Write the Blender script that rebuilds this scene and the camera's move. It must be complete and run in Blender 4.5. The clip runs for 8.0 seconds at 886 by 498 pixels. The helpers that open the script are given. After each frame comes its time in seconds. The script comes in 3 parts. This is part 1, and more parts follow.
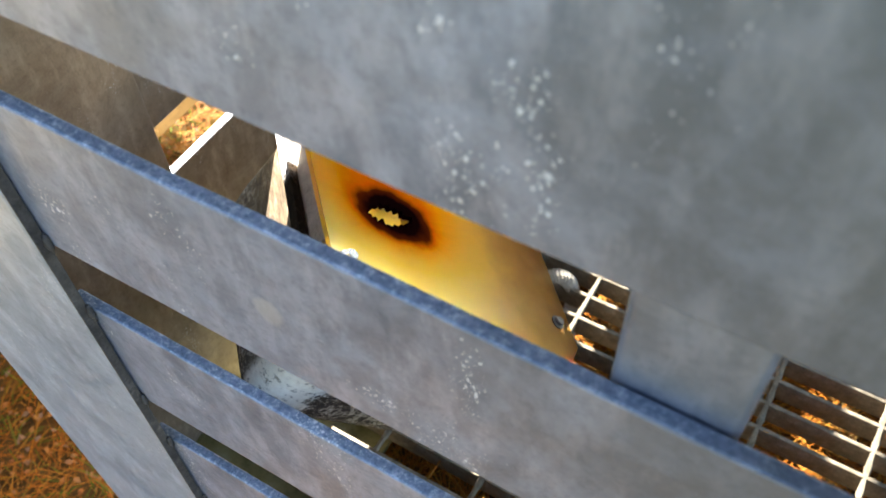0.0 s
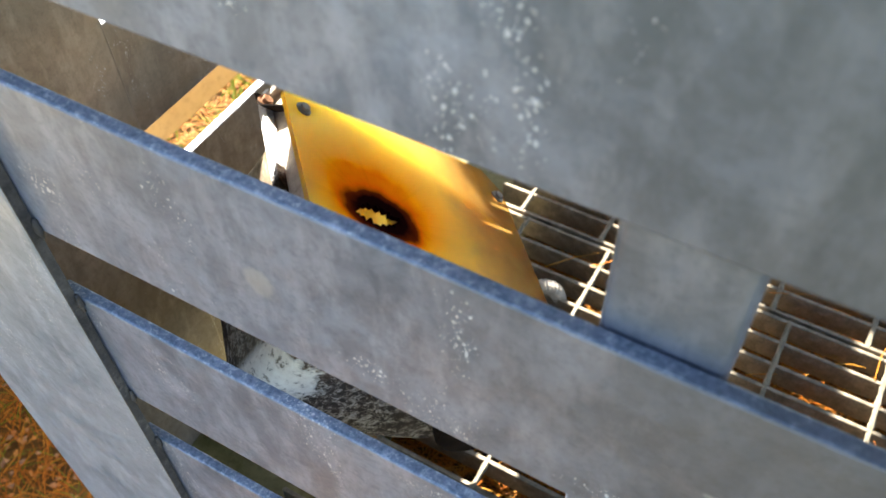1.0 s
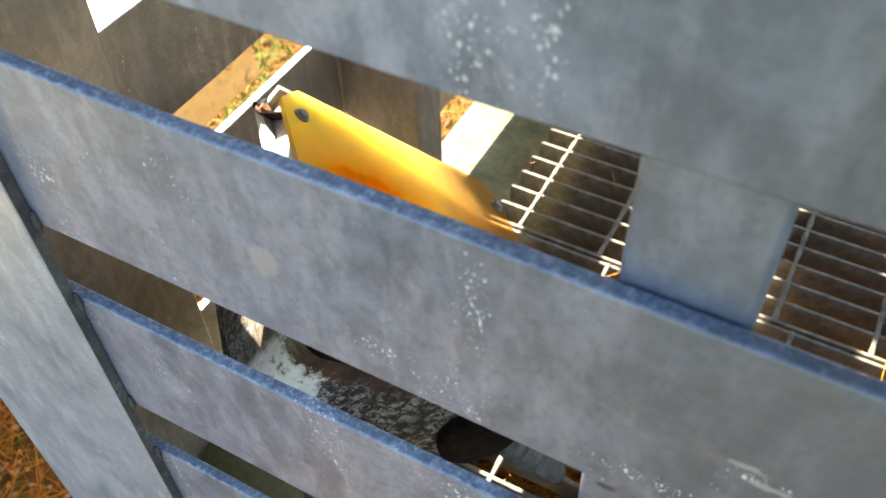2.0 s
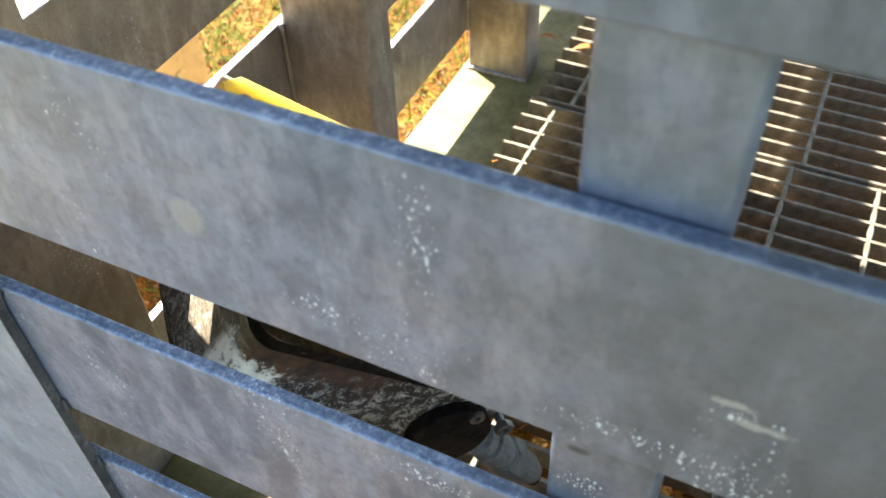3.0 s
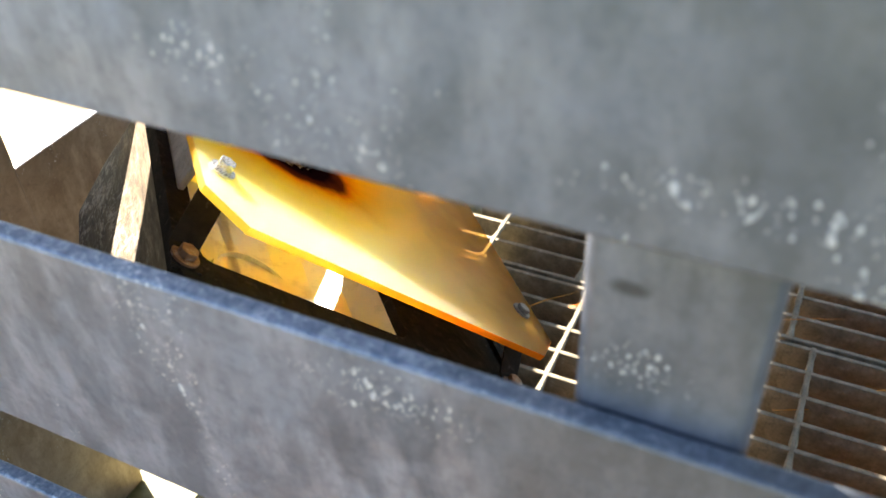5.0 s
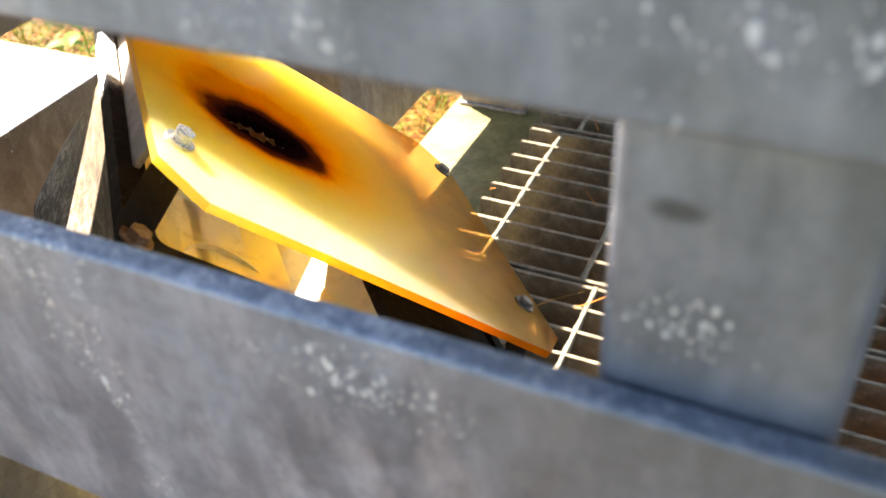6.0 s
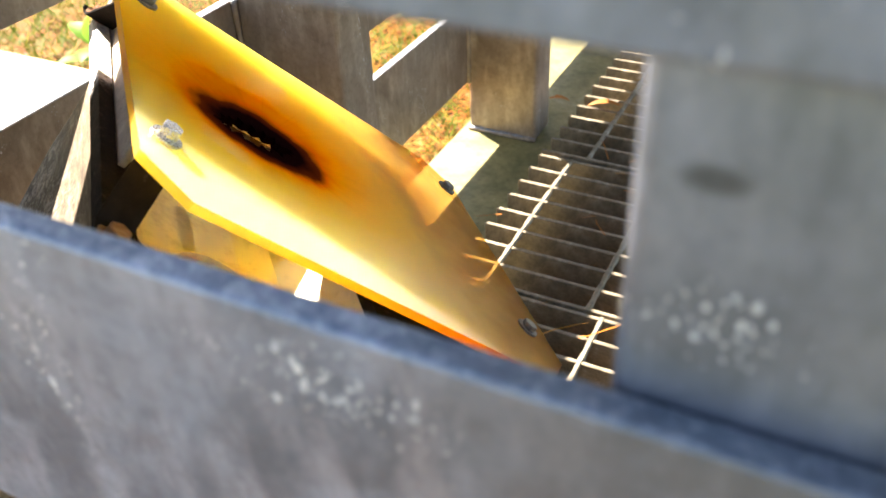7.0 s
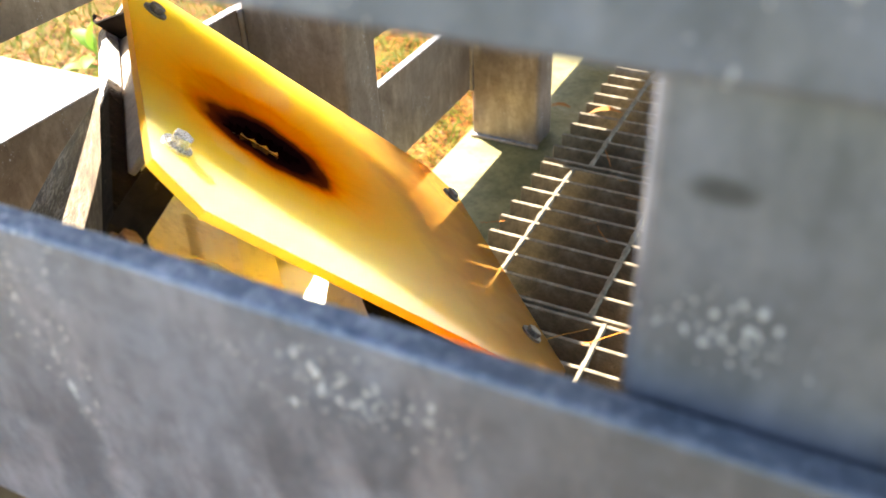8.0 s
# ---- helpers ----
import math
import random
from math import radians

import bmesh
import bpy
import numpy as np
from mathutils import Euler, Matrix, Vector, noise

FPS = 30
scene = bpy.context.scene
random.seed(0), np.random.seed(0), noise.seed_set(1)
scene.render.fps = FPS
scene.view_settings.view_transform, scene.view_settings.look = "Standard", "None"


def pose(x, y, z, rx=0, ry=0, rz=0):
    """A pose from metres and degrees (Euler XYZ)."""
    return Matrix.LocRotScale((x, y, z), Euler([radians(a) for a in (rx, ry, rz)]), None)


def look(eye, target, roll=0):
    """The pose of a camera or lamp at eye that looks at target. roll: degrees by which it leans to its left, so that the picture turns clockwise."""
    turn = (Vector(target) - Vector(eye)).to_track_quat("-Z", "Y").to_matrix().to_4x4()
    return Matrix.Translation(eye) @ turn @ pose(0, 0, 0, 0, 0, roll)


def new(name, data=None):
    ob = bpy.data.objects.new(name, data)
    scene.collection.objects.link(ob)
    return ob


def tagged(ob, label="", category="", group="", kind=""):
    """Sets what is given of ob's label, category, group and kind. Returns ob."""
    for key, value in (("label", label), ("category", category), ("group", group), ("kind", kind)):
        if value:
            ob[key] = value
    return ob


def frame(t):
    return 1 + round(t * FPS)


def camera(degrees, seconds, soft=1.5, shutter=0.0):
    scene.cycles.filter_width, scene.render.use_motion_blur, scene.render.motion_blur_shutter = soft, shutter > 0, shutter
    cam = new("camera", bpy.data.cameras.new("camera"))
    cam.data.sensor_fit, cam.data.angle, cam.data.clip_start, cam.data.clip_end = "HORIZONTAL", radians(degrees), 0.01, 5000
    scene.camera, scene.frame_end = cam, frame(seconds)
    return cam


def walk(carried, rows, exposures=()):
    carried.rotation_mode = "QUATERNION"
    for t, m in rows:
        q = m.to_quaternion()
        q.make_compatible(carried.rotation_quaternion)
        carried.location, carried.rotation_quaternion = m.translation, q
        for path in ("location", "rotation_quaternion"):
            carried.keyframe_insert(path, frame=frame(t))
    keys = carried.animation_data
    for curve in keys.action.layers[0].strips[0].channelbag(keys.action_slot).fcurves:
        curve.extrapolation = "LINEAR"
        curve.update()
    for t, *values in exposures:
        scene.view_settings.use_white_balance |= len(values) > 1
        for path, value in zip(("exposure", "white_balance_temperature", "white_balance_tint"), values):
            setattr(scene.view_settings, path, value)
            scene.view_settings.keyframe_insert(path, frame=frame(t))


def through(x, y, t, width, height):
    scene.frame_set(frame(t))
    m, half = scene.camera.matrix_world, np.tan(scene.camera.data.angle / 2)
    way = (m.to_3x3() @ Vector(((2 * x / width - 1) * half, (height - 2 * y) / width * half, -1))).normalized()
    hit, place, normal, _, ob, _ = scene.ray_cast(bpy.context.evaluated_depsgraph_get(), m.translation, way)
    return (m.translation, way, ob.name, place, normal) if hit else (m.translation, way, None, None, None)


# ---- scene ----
cam = camera(52.5, 8.0)
PATH = [
    (0, (0.0456, 0.0877, 0.8155), (-0.2828, 0.5991, 0.0214), -2.60),
    (0.5, (0.0499, 0.0769, 0.8124), (-0.2768, 0.5980, 0.0239), -2.27),
    (1, (0.0552, 0.0689, 0.8032), (-0.2748, 0.6133, 0.0321), -1.97),
    (2.5, (0.0566, 0.0513, 0.7689), (-0.2766, 0.6399, 0.0324), -2.98),
    (3, (0.0616, 0.0588, 0.7410), (-0.2564, 0.6681, 0.0146), -2.77),
    (3.5, (0.0602, 0.0563, 0.6904), (-0.2759, 0.6978, 0.0008), -2.52),
    (4, (0.0607, 0.0607, 0.6558), (-0.2902, 0.7185, -0.0107), -2.55),
    (4.5, (0.0581, 0.0719, 0.6220), (-0.2955, 0.7483, -0.0241), -2.52),
    (6, (0.0429, 0.1132, 0.5491), (-0.3168, 0.8098, -0.0717), -4.05),
    (6.5, (0.0381, 0.1244, 0.5325), (-0.3288, 0.8293, -0.0745), -2.92),
    (7, (0.0386, 0.1260, 0.5291), (-0.3352, 0.8400, -0.0630), -2.37),
    (7.5, (0.0374, 0.1248, 0.5321), (-0.3372, 0.8413, -0.0565), -2.19),
    (8, (0.0382, 0.1221, 0.5319), (-0.3382, 0.8395, -0.0544), -2.36),
]
walk(cam, [(t, look(eye, target, roll)) for t, eye, target, roll in PATH],
     [(0.0, 2.72, 6150, 12), (1.2, 2.73, 6150, 12), (2.5, 2.80, 6080, 9), (4.5, 2.79, 6220, 11), (6.0, 2.79, 6630, 15), (8.0, 2.81, 6610, 14)])
cam.data.dof.use_dof = True
cam.data.dof.focus_distance = 0.50
cam.data.dof.aperture_fstop = 17.0

# ---- world, sun ----
SUN = Vector((-0.640, 0.336, 0.675)).normalized()
world = bpy.data.worlds.new("world")
scene.world = world
world.use_nodes = True
wn = world.node_tree
sky = wn.nodes.new("ShaderNodeTexSky")
sky.sky_type, sky.sun_disc = "NISHITA", False
sky.sun_elevation = math.asin(SUN.z)
sky.sun_rotation = math.atan2(SUN.x, SUN.y)
wn.links.new(sky.outputs[0], wn.nodes["Background"].inputs[0])
wn.nodes["Background"].inputs[1].default_value = 0.062
sun = new("sun", bpy.data.lights.new("sun", "SUN"))
sun.data.energy, sun.data.angle, sun.data.color = 5.0, radians(0.53), (1.0, 0.93, 0.82)
sun.matrix_world = look(SUN * 10, (0, 0, 0))


# ---- materials ----
class Mat:
    """A small builder round one node material."""

    def __init__(self, name):
        self.m = bpy.data.materials.new(name)
        self.m.use_nodes = True
        self.t = self.m.node_tree
        self.b = self.t.nodes["Principled BSDF"]
        self.out = self.t.nodes["Material Output"]
        self.tc = self.t.nodes.new("ShaderNodeTexCoord")

    def node(self, kind, **kw):
        n = self.t.nodes.new(kind)
        for k, v in kw.items():
            setattr(n, k, v)
        return n

    def link(self, a, b):
        self.t.links.new(a, b)

    def coords(self, scale=(1, 1, 1), rot=(0, 0, 0)):
        mp = self.node("ShaderNodeMapping")
        mp.inputs["Scale"].default_value = scale
        mp.inputs["Rotation"].default_value = rot
        self.link(self.tc.outputs["Object"], mp.inputs[0])
        return mp.outputs[0]

    def noise(self, scale, detail=5, rough=0.6, co=None, dist=0.0):
        n = self.node("ShaderNodeTexNoise")
        n.inputs["Scale"].default_value = scale
        n.inputs["Detail"].default_value = detail
        n.inputs["Roughness"].default_value = rough
        n.inputs["Distortion"].default_value = dist
        self.link(co or self.tc.outputs["Object"], n.inputs["Vector"])
        return n.outputs["Fac"]

    def ramp(self, fac, stops):
        r = self.node("ShaderNodeValToRGB")
        e = r.color_ramp.elements
        while len(e) < len(stops):
            e.new(0.5)
        for el, (p, c) in zip(e, stops):
            el.position = p
            el.color = (*c, 1) if not isinstance(c, (int, float)) else (c, c, c, 1)
        self.link(fac, r.inputs[0])
        return r.outputs[0]

    def mix(self, fac, a, b):
        n = self.node("ShaderNodeMix", data_type="RGBA")
        for sock, v in ((n.inputs[0], fac), (n.inputs[6], a), (n.inputs[7], b)):
            if isinstance(v, (int, float)):
                sock.default_value = v
            elif isinstance(v, tuple):
                sock.default_value = (*v, 1)
            else:
                self.link(v, sock)
        return n.outputs[2]

    def math(self, op, a, b=0.0, clamp=False):
        n = self.node("ShaderNodeMath", operation=op, use_clamp=clamp)
        for sock, v in ((n.inputs[0], a), (n.inputs[1], b)):
            if isinstance(v, (int, float)):
                sock.default_value = v
            else:
                self.link(v, sock)
        return n.outputs[0]

    def bump(self, h, strength, dist):
        n = self.node("ShaderNodeBump")
        n.inputs["Strength"].default_value = strength
        n.inputs["Distance"].default_value = dist
        self.link(h, n.inputs["Height"])
        self.link(n.outputs[0], self.b.inputs["Normal"])
        return n.outputs[0]

    def set(self, **kw):
        for k, v in kw.items():
            s = self.b.inputs[k.replace("_", " ")]
            if isinstance(v, (int, float)):
                s.default_value = v
            elif isinstance(v, tuple):
                s.default_value = (*v, 1)
            else:
                self.link(v, s)
        return self


def galvanised(name, tones, warm, cool, drifts=(), pale=(), dark=(), side_shade=0.0):
    """Weathered zinc: soft clouds, rain streaks, brown film and chalky spots; drifts: where the spots gather (x, z, half sizes)."""
    k = Mat(name)
    big = k.noise(11, 7, 0.66, dist=0.8)
    mid = k.noise(46, 7, 0.68, dist=0.6)
    fine = k.noise(230, 5, 0.65)
    streak = k.noise(1, 6, 0.62, k.coords((75, 75, 24), (0.0, -0.75, 0.0)))
    c = k.ramp(big, [(0.32, tones[0]), (0.5, tones[1]), (0.68, tones[2])])
    c = k.mix(k.ramp(mid, [(0.44, 0.0), (0.66, 0.6)]), c, cool)
    c = k.mix(k.ramp(streak, [(0.47, 0.0), (0.68, 0.75)]), c, tuple(v * 1.18 for v in tones[2]))
    c = k.mix(k.ramp(fine, [(0.48, 0.0), (0.70, 0.34)]), c, tuple(v * 0.70 for v in tones[0]))
    geo = k.node("ShaderNodeNewGeometry")
    nsep = k.node("ShaderNodeSeparateXYZ")
    k.link(geo.outputs["Normal"], nsep.inputs[0])
    cut = k.math("MULTIPLY", k.ramp(k.math("ABSOLUTE", nsep.outputs[2]), [(0.5, 0.0), (0.8, 1.0)]), k.ramp(k.noise(420, 3, 0.6), [(0.38, 0.30), (0.60, 0.85)]))
    # blue of the reflected sky is put into the mottled edge colour
    sky_fleck = k.ramp(k.noise(330, 6, 0.72), [(0.40, (0.115, 0.165, 0.225)), (0.52, (0.25, 0.32, 0.385)), (0.63, (0.62, 0.67, 0.70))])
    c = k.mix(cut, c, sky_fleck)
    film = k.noise(6.0, 4, 0.55, k.coords((1, 1, 1.7), (0.2, 0.4, 0.1)))
    c = k.mix(k.ramp(film, [(0.48, 0.0), (0.72, warm)]), c, (0.155, 0.155, 0.140))
    sep = k.node("ShaderNodeSeparateXYZ")
    k.link(k.tc.outputs["Object"], sep.inputs[0])
    if side_shade:
        # painted shade and dark reflection, grey-brown, cloudy-edged, from the bars' middle towards +x
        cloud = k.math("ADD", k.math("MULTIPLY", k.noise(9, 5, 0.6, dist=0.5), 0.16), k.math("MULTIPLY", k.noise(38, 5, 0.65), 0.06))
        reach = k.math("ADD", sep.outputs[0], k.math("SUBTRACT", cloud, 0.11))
        c = k.mix(k.ramp(k.math("ADD", reach, 0.5), [(0.46, 0.0), (0.50, side_shade * 0.45), (0.60, side_shade)]), c, (0.092, 0.088, 0.082))
    gather = k.ramp(k.noise(16, 4, 0.55, k.coords((1.6, 1.6, 0.6))), [(0.54, 0.0), (0.66, 0.7)])
    for x, z, rx, rz in drifts:
        dx = k.math("POWER", k.math("DIVIDE", k.math("SUBTRACT", sep.outputs[0], x), rx), 2.0)
        dz = k.math("POWER", k.math("DIVIDE", k.math("SUBTRACT", sep.outputs[2], z), rz), 2.0)
        near = k.math("SUBTRACT", 1.15, k.math("POWER", k.math("ADD", dx, dz), 0.5), True)
        gather = k.math("MAXIMUM", gather, near)
    for x, z, rx, rz, grain, torn, full in pale:
        dx = k.math("POWER", k.math("DIVIDE", k.math("SUBTRACT", sep.outputs[0], x), rx), 2.0)
        dz = k.math("POWER", k.math("DIVIDE", k.math("SUBTRACT", sep.outputs[2], z), rz), 2.0)
        d = k.math("ADD", k.math("POWER", k.math("ADD", dx, dz), 0.5), k.math("MULTIPLY", k.noise(grain, 5, 0.65), torn))
        c = k.mix(k.ramp(k.math("MULTIPLY", d, 0.5), [(0.54, full), (0.67, 0.0)]), c, (0.53, 0.54, 0.53))
    for x, z, rx, rz in dark:
        dx = k.math("POWER", k.math("DIVIDE", k.math("SUBTRACT", sep.outputs[0], x), rx), 2.0)
        dz = k.math("POWER", k.math("DIVIDE", k.math("SUBTRACT", sep.outputs[2], z), rz), 2.0)
        d = k.math("ADD", k.math("POWER", k.math("ADD", dx, dz), 0.5), k.math("MULTIPLY", k.noise(200, 5, 0.65), 0.9))
        c = k.mix(k.ramp(k.math("MULTIPLY", d, 0.5), [(0.45, 0.75), (0.75, 0.0)]), c, (0.05, 0.055, 0.06))
    total = 0.0
    for scale, cut in ((210, 0.265), (420, 0.29), (760, 0.28)):
        vor = k.node("ShaderNodeTexVoronoi", feature="F1")
        vor.inputs["Scale"].default_value = scale
        k.link(k.coords((1, 1, 0.62), (0.0, 0.35, 0.0)), vor.inputs["Vector"])
        d = k.math("ADD", vor.outputs["Distance"], k.math("MULTIPLY", k.noise(scale * 1.9, 4, 0.7), 0.55))
        d = k.math("SUBTRACT", d, k.math("MULTIPLY", gather, 0.20))
        spot = k.ramp(d, [(cut, 1.0), (cut + 0.07, 0.0)])
        total = k.math("MAXIMUM", spot, total)
    spots = k.math("MULTIPLY", total, k.ramp(gather, [(0.05, 0.0), (0.35, 1.0)]))
    c = k.mix(k.math("MULTIPLY", spots, 0.85), c, (0.80, 0.80, 0.80))
    rough = k.math("ADD", k.ramp(mid, [(0.3, 0.36), (0.7, 0.56)]), k.math("MULTIPLY", spots, 0.3), True)
    k.set(Base_Color=c, Metallic=0.45, Roughness=rough)
    h = k.math("ADD", k.math("ADD", k.math("MULTIPLY", k.noise(150, 5), 0.6), k.math("MULTIPLY", k.noise(520, 3), 0.5)), k.math("MULTIPLY", spots, 0.7))
    k.bump(h, 0.45, 0.0008)
    return k.m


def cast_paint():
    """Black powder coat gone chalky and mottled on bare aluminium."""
    k = Mat("lamp_black")
    n1 = k.noise(55, 7, 0.7, dist=0.5)
    n2 = k.noise(190, 6, 0.7)
    c = k.ramp(n1, [(0.35, (0.009, 0.006, 0.005)), (0.6, (0.023, 0.016, 0.011))])
    c = k.mix(k.ramp(k.noise(14, 4), [(0.5, 0.0), (0.7, 0.5)]), c, (0.034, 0.018, 0.010))
    c = k.mix(k.ramp(n2, [(0.60, 0.0), (0.70, 0.35)]), c, (0.09, 0.075, 0.06))
    k.set(Base_Color=c, Roughness=0.75, Specular_IOR_Level=0.08)
    k.bump(n2, 0.3, 0.0008)
    return k.m


def flaked_paint():
    """The black coat of the lamp's frame, flaked off to a chalky white along the upper end."""
    k = Mat("lamp_flaked")
    n1 = k.noise(60, 7, 0.72, dist=0.5)
    n2 = k.noise(240, 6, 0.7)
    c = k.ramp(n1, [(0.36, (0.007, 0.005, 0.004)), (0.60, (0.022, 0.015, 0.010))])
    c = k.mix(k.ramp(n2, [(0.58, 0.0), (0.68, 0.5)]), c, (0.10, 0.072, 0.048))
    sep = k.node("ShaderNodeSeparateXYZ")
    k.link(k.tc.outputs["Object"], sep.inputs[0])
    ragged = k.math("MULTIPLY", k.math("SUBTRACT", k.noise(75, 6, 0.7), 0.5), 0.030)
    up = k.ramp(k.math("ADD", k.math("ADD", sep.outputs[1], ragged), 0.5), [(0.527, 0.0), (0.530, 1.0)])
    end = k.ramp(k.math("ADD", k.math("ADD", sep.outputs[0], k.math("MULTIPLY", ragged, 0.4)), 0.5), [(0.411, 1.0), (0.414, 0.0)])
    bare = k.math("MULTIPLY", up, end)
    white = k.ramp(n2, [(0.34, (0.42, 0.37, 0.30)), (0.46, (0.78, 0.74, 0.68)), (0.7, (0.88, 0.85, 0.80))])
    c = k.mix(bare, c, white)
    k.set(Base_Color=c, Roughness=0.8, Specular_IOR_Level=0.08)
    k.bump(k.math("SUBTRACT", k.math("ADD", n1, k.math("MULTIPLY", n2, 0.6)), bare), 0.5, 0.0012)
    return k.m


def cast_chalky():
    """Corroded housing wall: dark coat, pale corrosion bloom, flaking white patch."""
    k = Mat("lamp_corroded")
    n1 = k.math("ADD", k.math("MULTIPLY", k.noise(120, 7, 0.78, dist=0.6), 0.72), k.math("MULTIPLY", k.noise(520, 4, 0.7), 0.28))
    n2 = k.noise(24, 5, 0.6)
    c = k.ramp(n1, [(0.47, (0.030, 0.021, 0.014)), (0.505, (0.085, 0.062, 0.042)), (0.54, (0.42, 0.37, 0.30)), (0.62, (0.62, 0.57, 0.49))])
    c = k.mix(k.ramp(n2, [(0.48, 0.0), (0.66, 0.6)]), c, (0.055, 0.036, 0.022))
    sep = k.node("ShaderNodeSeparateXYZ")
    k.link(k.tc.outputs["Object"], sep.inputs[0])
    edge = k.math("ADD", sep.outputs[0], k.math("MULTIPLY", k.math("SUBTRACT", k.noise(60, 6, 0.7), 0.5), 0.075))
    low = k.math("ADD", sep.outputs[2], k.math("MULTIPLY", k.math("SUBTRACT", k.noise(45, 5, 0.7), 0.5), 0.06))
    flake = k.math("MULTIPLY", k.ramp(k.math("ADD", edge, 0.5), [(0.449, 1.0), (0.451, 0.0)]),
                   k.ramp(k.math("ADD", low, 0.5), [(0.433, 1.0), (0.435, 0.0)]))
    flake = k.math("MULTIPLY", flake, k.ramp(k.math("ADD", sep.outputs[1], 0.5), [(0.418, 1.0), (0.426, 0.0)]))
    white = k.ramp(k.noise(160, 6, 0.7), [(0.36, (0.24, 0.19, 0.13)), (0.44, (0.80, 0.72, 0.60)), (0.7, (0.92, 0.86, 0.74))])
    bare = k.math("MULTIPLY", k.ramp(k.math("ADD", low, 0.5), [(0.425, 0.0), (0.440, 1.0)]), k.ramp(k.math("ADD", edge, 0.5), [(0.50, 1.0), (0.54, 0.0)]))
    c = k.mix(bare, c, k.ramp(k.noise(70, 5, 0.6), [(0.4, (0.035, 0.018, 0.009)), (0.65, (0.11, 0.048, 0.020))]))
    side = k.ramp(k.math("ADD", sep.outputs[0], 0.5), [(0.408, 1.0), (0.418, 0.0)])
    moss = k.ramp(k.noise(1, 7, 0.7, k.coords((60, 60, 260))), [(0.36, (0.085, 0.062, 0.036)), (0.53, (0.20, 0.150, 0.086)), (0.66, (0.40, 0.32, 0.20))])
    c = k.mix(side, c, moss)
    c = k.mix(flake, c, white)
    k.set(Base_Color=c, Roughness=0.75)
    k.bump(k.math("ADD", n1, k.math("MULTIPLY", flake, 0.8)), 0.5, 0.0012)
    return k.m


def acrylic():
    """Amber acrylic sheet: light creeps sideways in it; scorched round the hole, clearer towards the lower end."""
    k = Mat("amber_acrylic")
    sep = k.node("ShaderNodeSeparateXYZ")
    k.link(k.tc.outputs["Object"], sep.inputs[0])
    x = k.math("ADD", sep.outputs[0], 0.036)
    y = k.math("ADD", sep.outputs[1], 0.014)
    wob = k.math("MULTIPLY", k.math("SUBTRACT", k.noise(42, 3, 0.5), 0.5), 0.020)
    ex = k.math("POWER", k.math("MULTIPLY", x, 0.62), 2.0)
    ey = k.math("POWER", y, 2.0)
    r = k.math("ADD", k.math("POWER", k.math("ADD", ex, ey), 0.5), k.math("MULTIPLY", wob, 0.65))
    lean = k.math("MULTIPLY", k.ramp(k.math("MULTIPLY", r, 10), [(0.22, 0.0), (0.40, 1.0)]), k.math("MULTIPLY", y, -0.34))
    r10 = k.math("MULTIPLY", k.math("ADD", r, lean), 10)
    tone = k.ramp(r10, [
        (0.0, (0.004, 0.001, 0.001)), (0.150, (0.010, 0.002, 0.002)), (0.205, (0.13, 0.016, 0.002)),
        (0.245, (0.85, 0.17, 0.0)), (0.30, (1.0, 0.42, 0.0)), (0.46, (1.0, 0.60, 0.001)), (0.62, (1.0, 0.71, 0.02)), (0.80, (1.0, 0.80, 0.20)), (1.0, (1.0, 0.87, 0.42))])
    clear = k.ramp(k.math("ADD", k.math("ADD", sep.outputs[0], k.math("MULTIPLY", sep.outputs[1], 0.25)), k.math("MULTIPLY", wob, 1.6)), [(0.045, 0.0), (0.122, 1.0)])
    amber = k.ramp(k.math("ADD", k.math("ADD", sep.outputs[0], wob), 0.1), [(0.09, 0.0), (0.18, 0.72)])
    tone = k.mix(k.math("MULTIPLY", amber, k.ramp(r10, [(0.30, 0.0), (0.46, 1.0)])), tone, (0.97, 0.48, 0.03))
    tone = k.mix(k.math("MULTIPLY", clear, 0.9), tone, (0.78, 0.36, 0.06))
    turn = k.math("MULTIPLY", k.math("ARCTAN2", y, k.math("MULTIPLY", x, 0.62)), 3.2)
    vec = k.node("ShaderNodeCombineXYZ")
    k.link(turn, vec.inputs[0])
    crack = k.ramp(k.noise(1.3, 1, 0.5, vec.outputs[0]), [(0.485, 0.0), (0.50, 1.0), (0.515, 0.0)])
    crack = k.math("MULTIPLY", crack, k.ramp(r10, [(0.20, 0.0), (0.26, 0.07), (0.50, 0.0)]))
    tone = k.mix(crack, tone, (0.30, 0.09, 0.005))
    soot = k.ramp(r10, [(0.185, 1.0), (0.265, 0.0)])
    k.set(Base_Color=tone, Roughness=k.math("MAXIMUM", k.ramp(k.noise(80, 6, 0.7), [(0.35, 0.07), (0.7, 0.16)]), k.math("MULTIPLY", soot, 0.9)), IOR=1.49)
    k.link(k.ramp(r10, [(0.29, 0.0), (0.42, 0.10), (0.60, 0.45)]), k.b.inputs["Specular IOR Level"])
    k.link(k.ramp(r10, [(0.30, 0.0), (0.62, 0.6)]), k.b.inputs["Coat Weight"])
    k.b.inputs["Coat Roughness"].default_value = 0.38
    k.b.subsurface_method = "BURLEY"
    k.b.inputs["Subsurface Radius"].default_value = (0.140, 0.082, 0.009)
    k.b.inputs["Subsurface Scale"].default_value = 1.0
    k.link(k.ramp(r10, [(0.20, 0.0), (0.29, 0.95)]), k.b.inputs["Subsurface Weight"])
    glow = k.node("ShaderNodeBsdfTranslucent")
    thru = k.node("ShaderNodeBsdfTransparent")
    k.link(tone, glow.inputs["Color"])
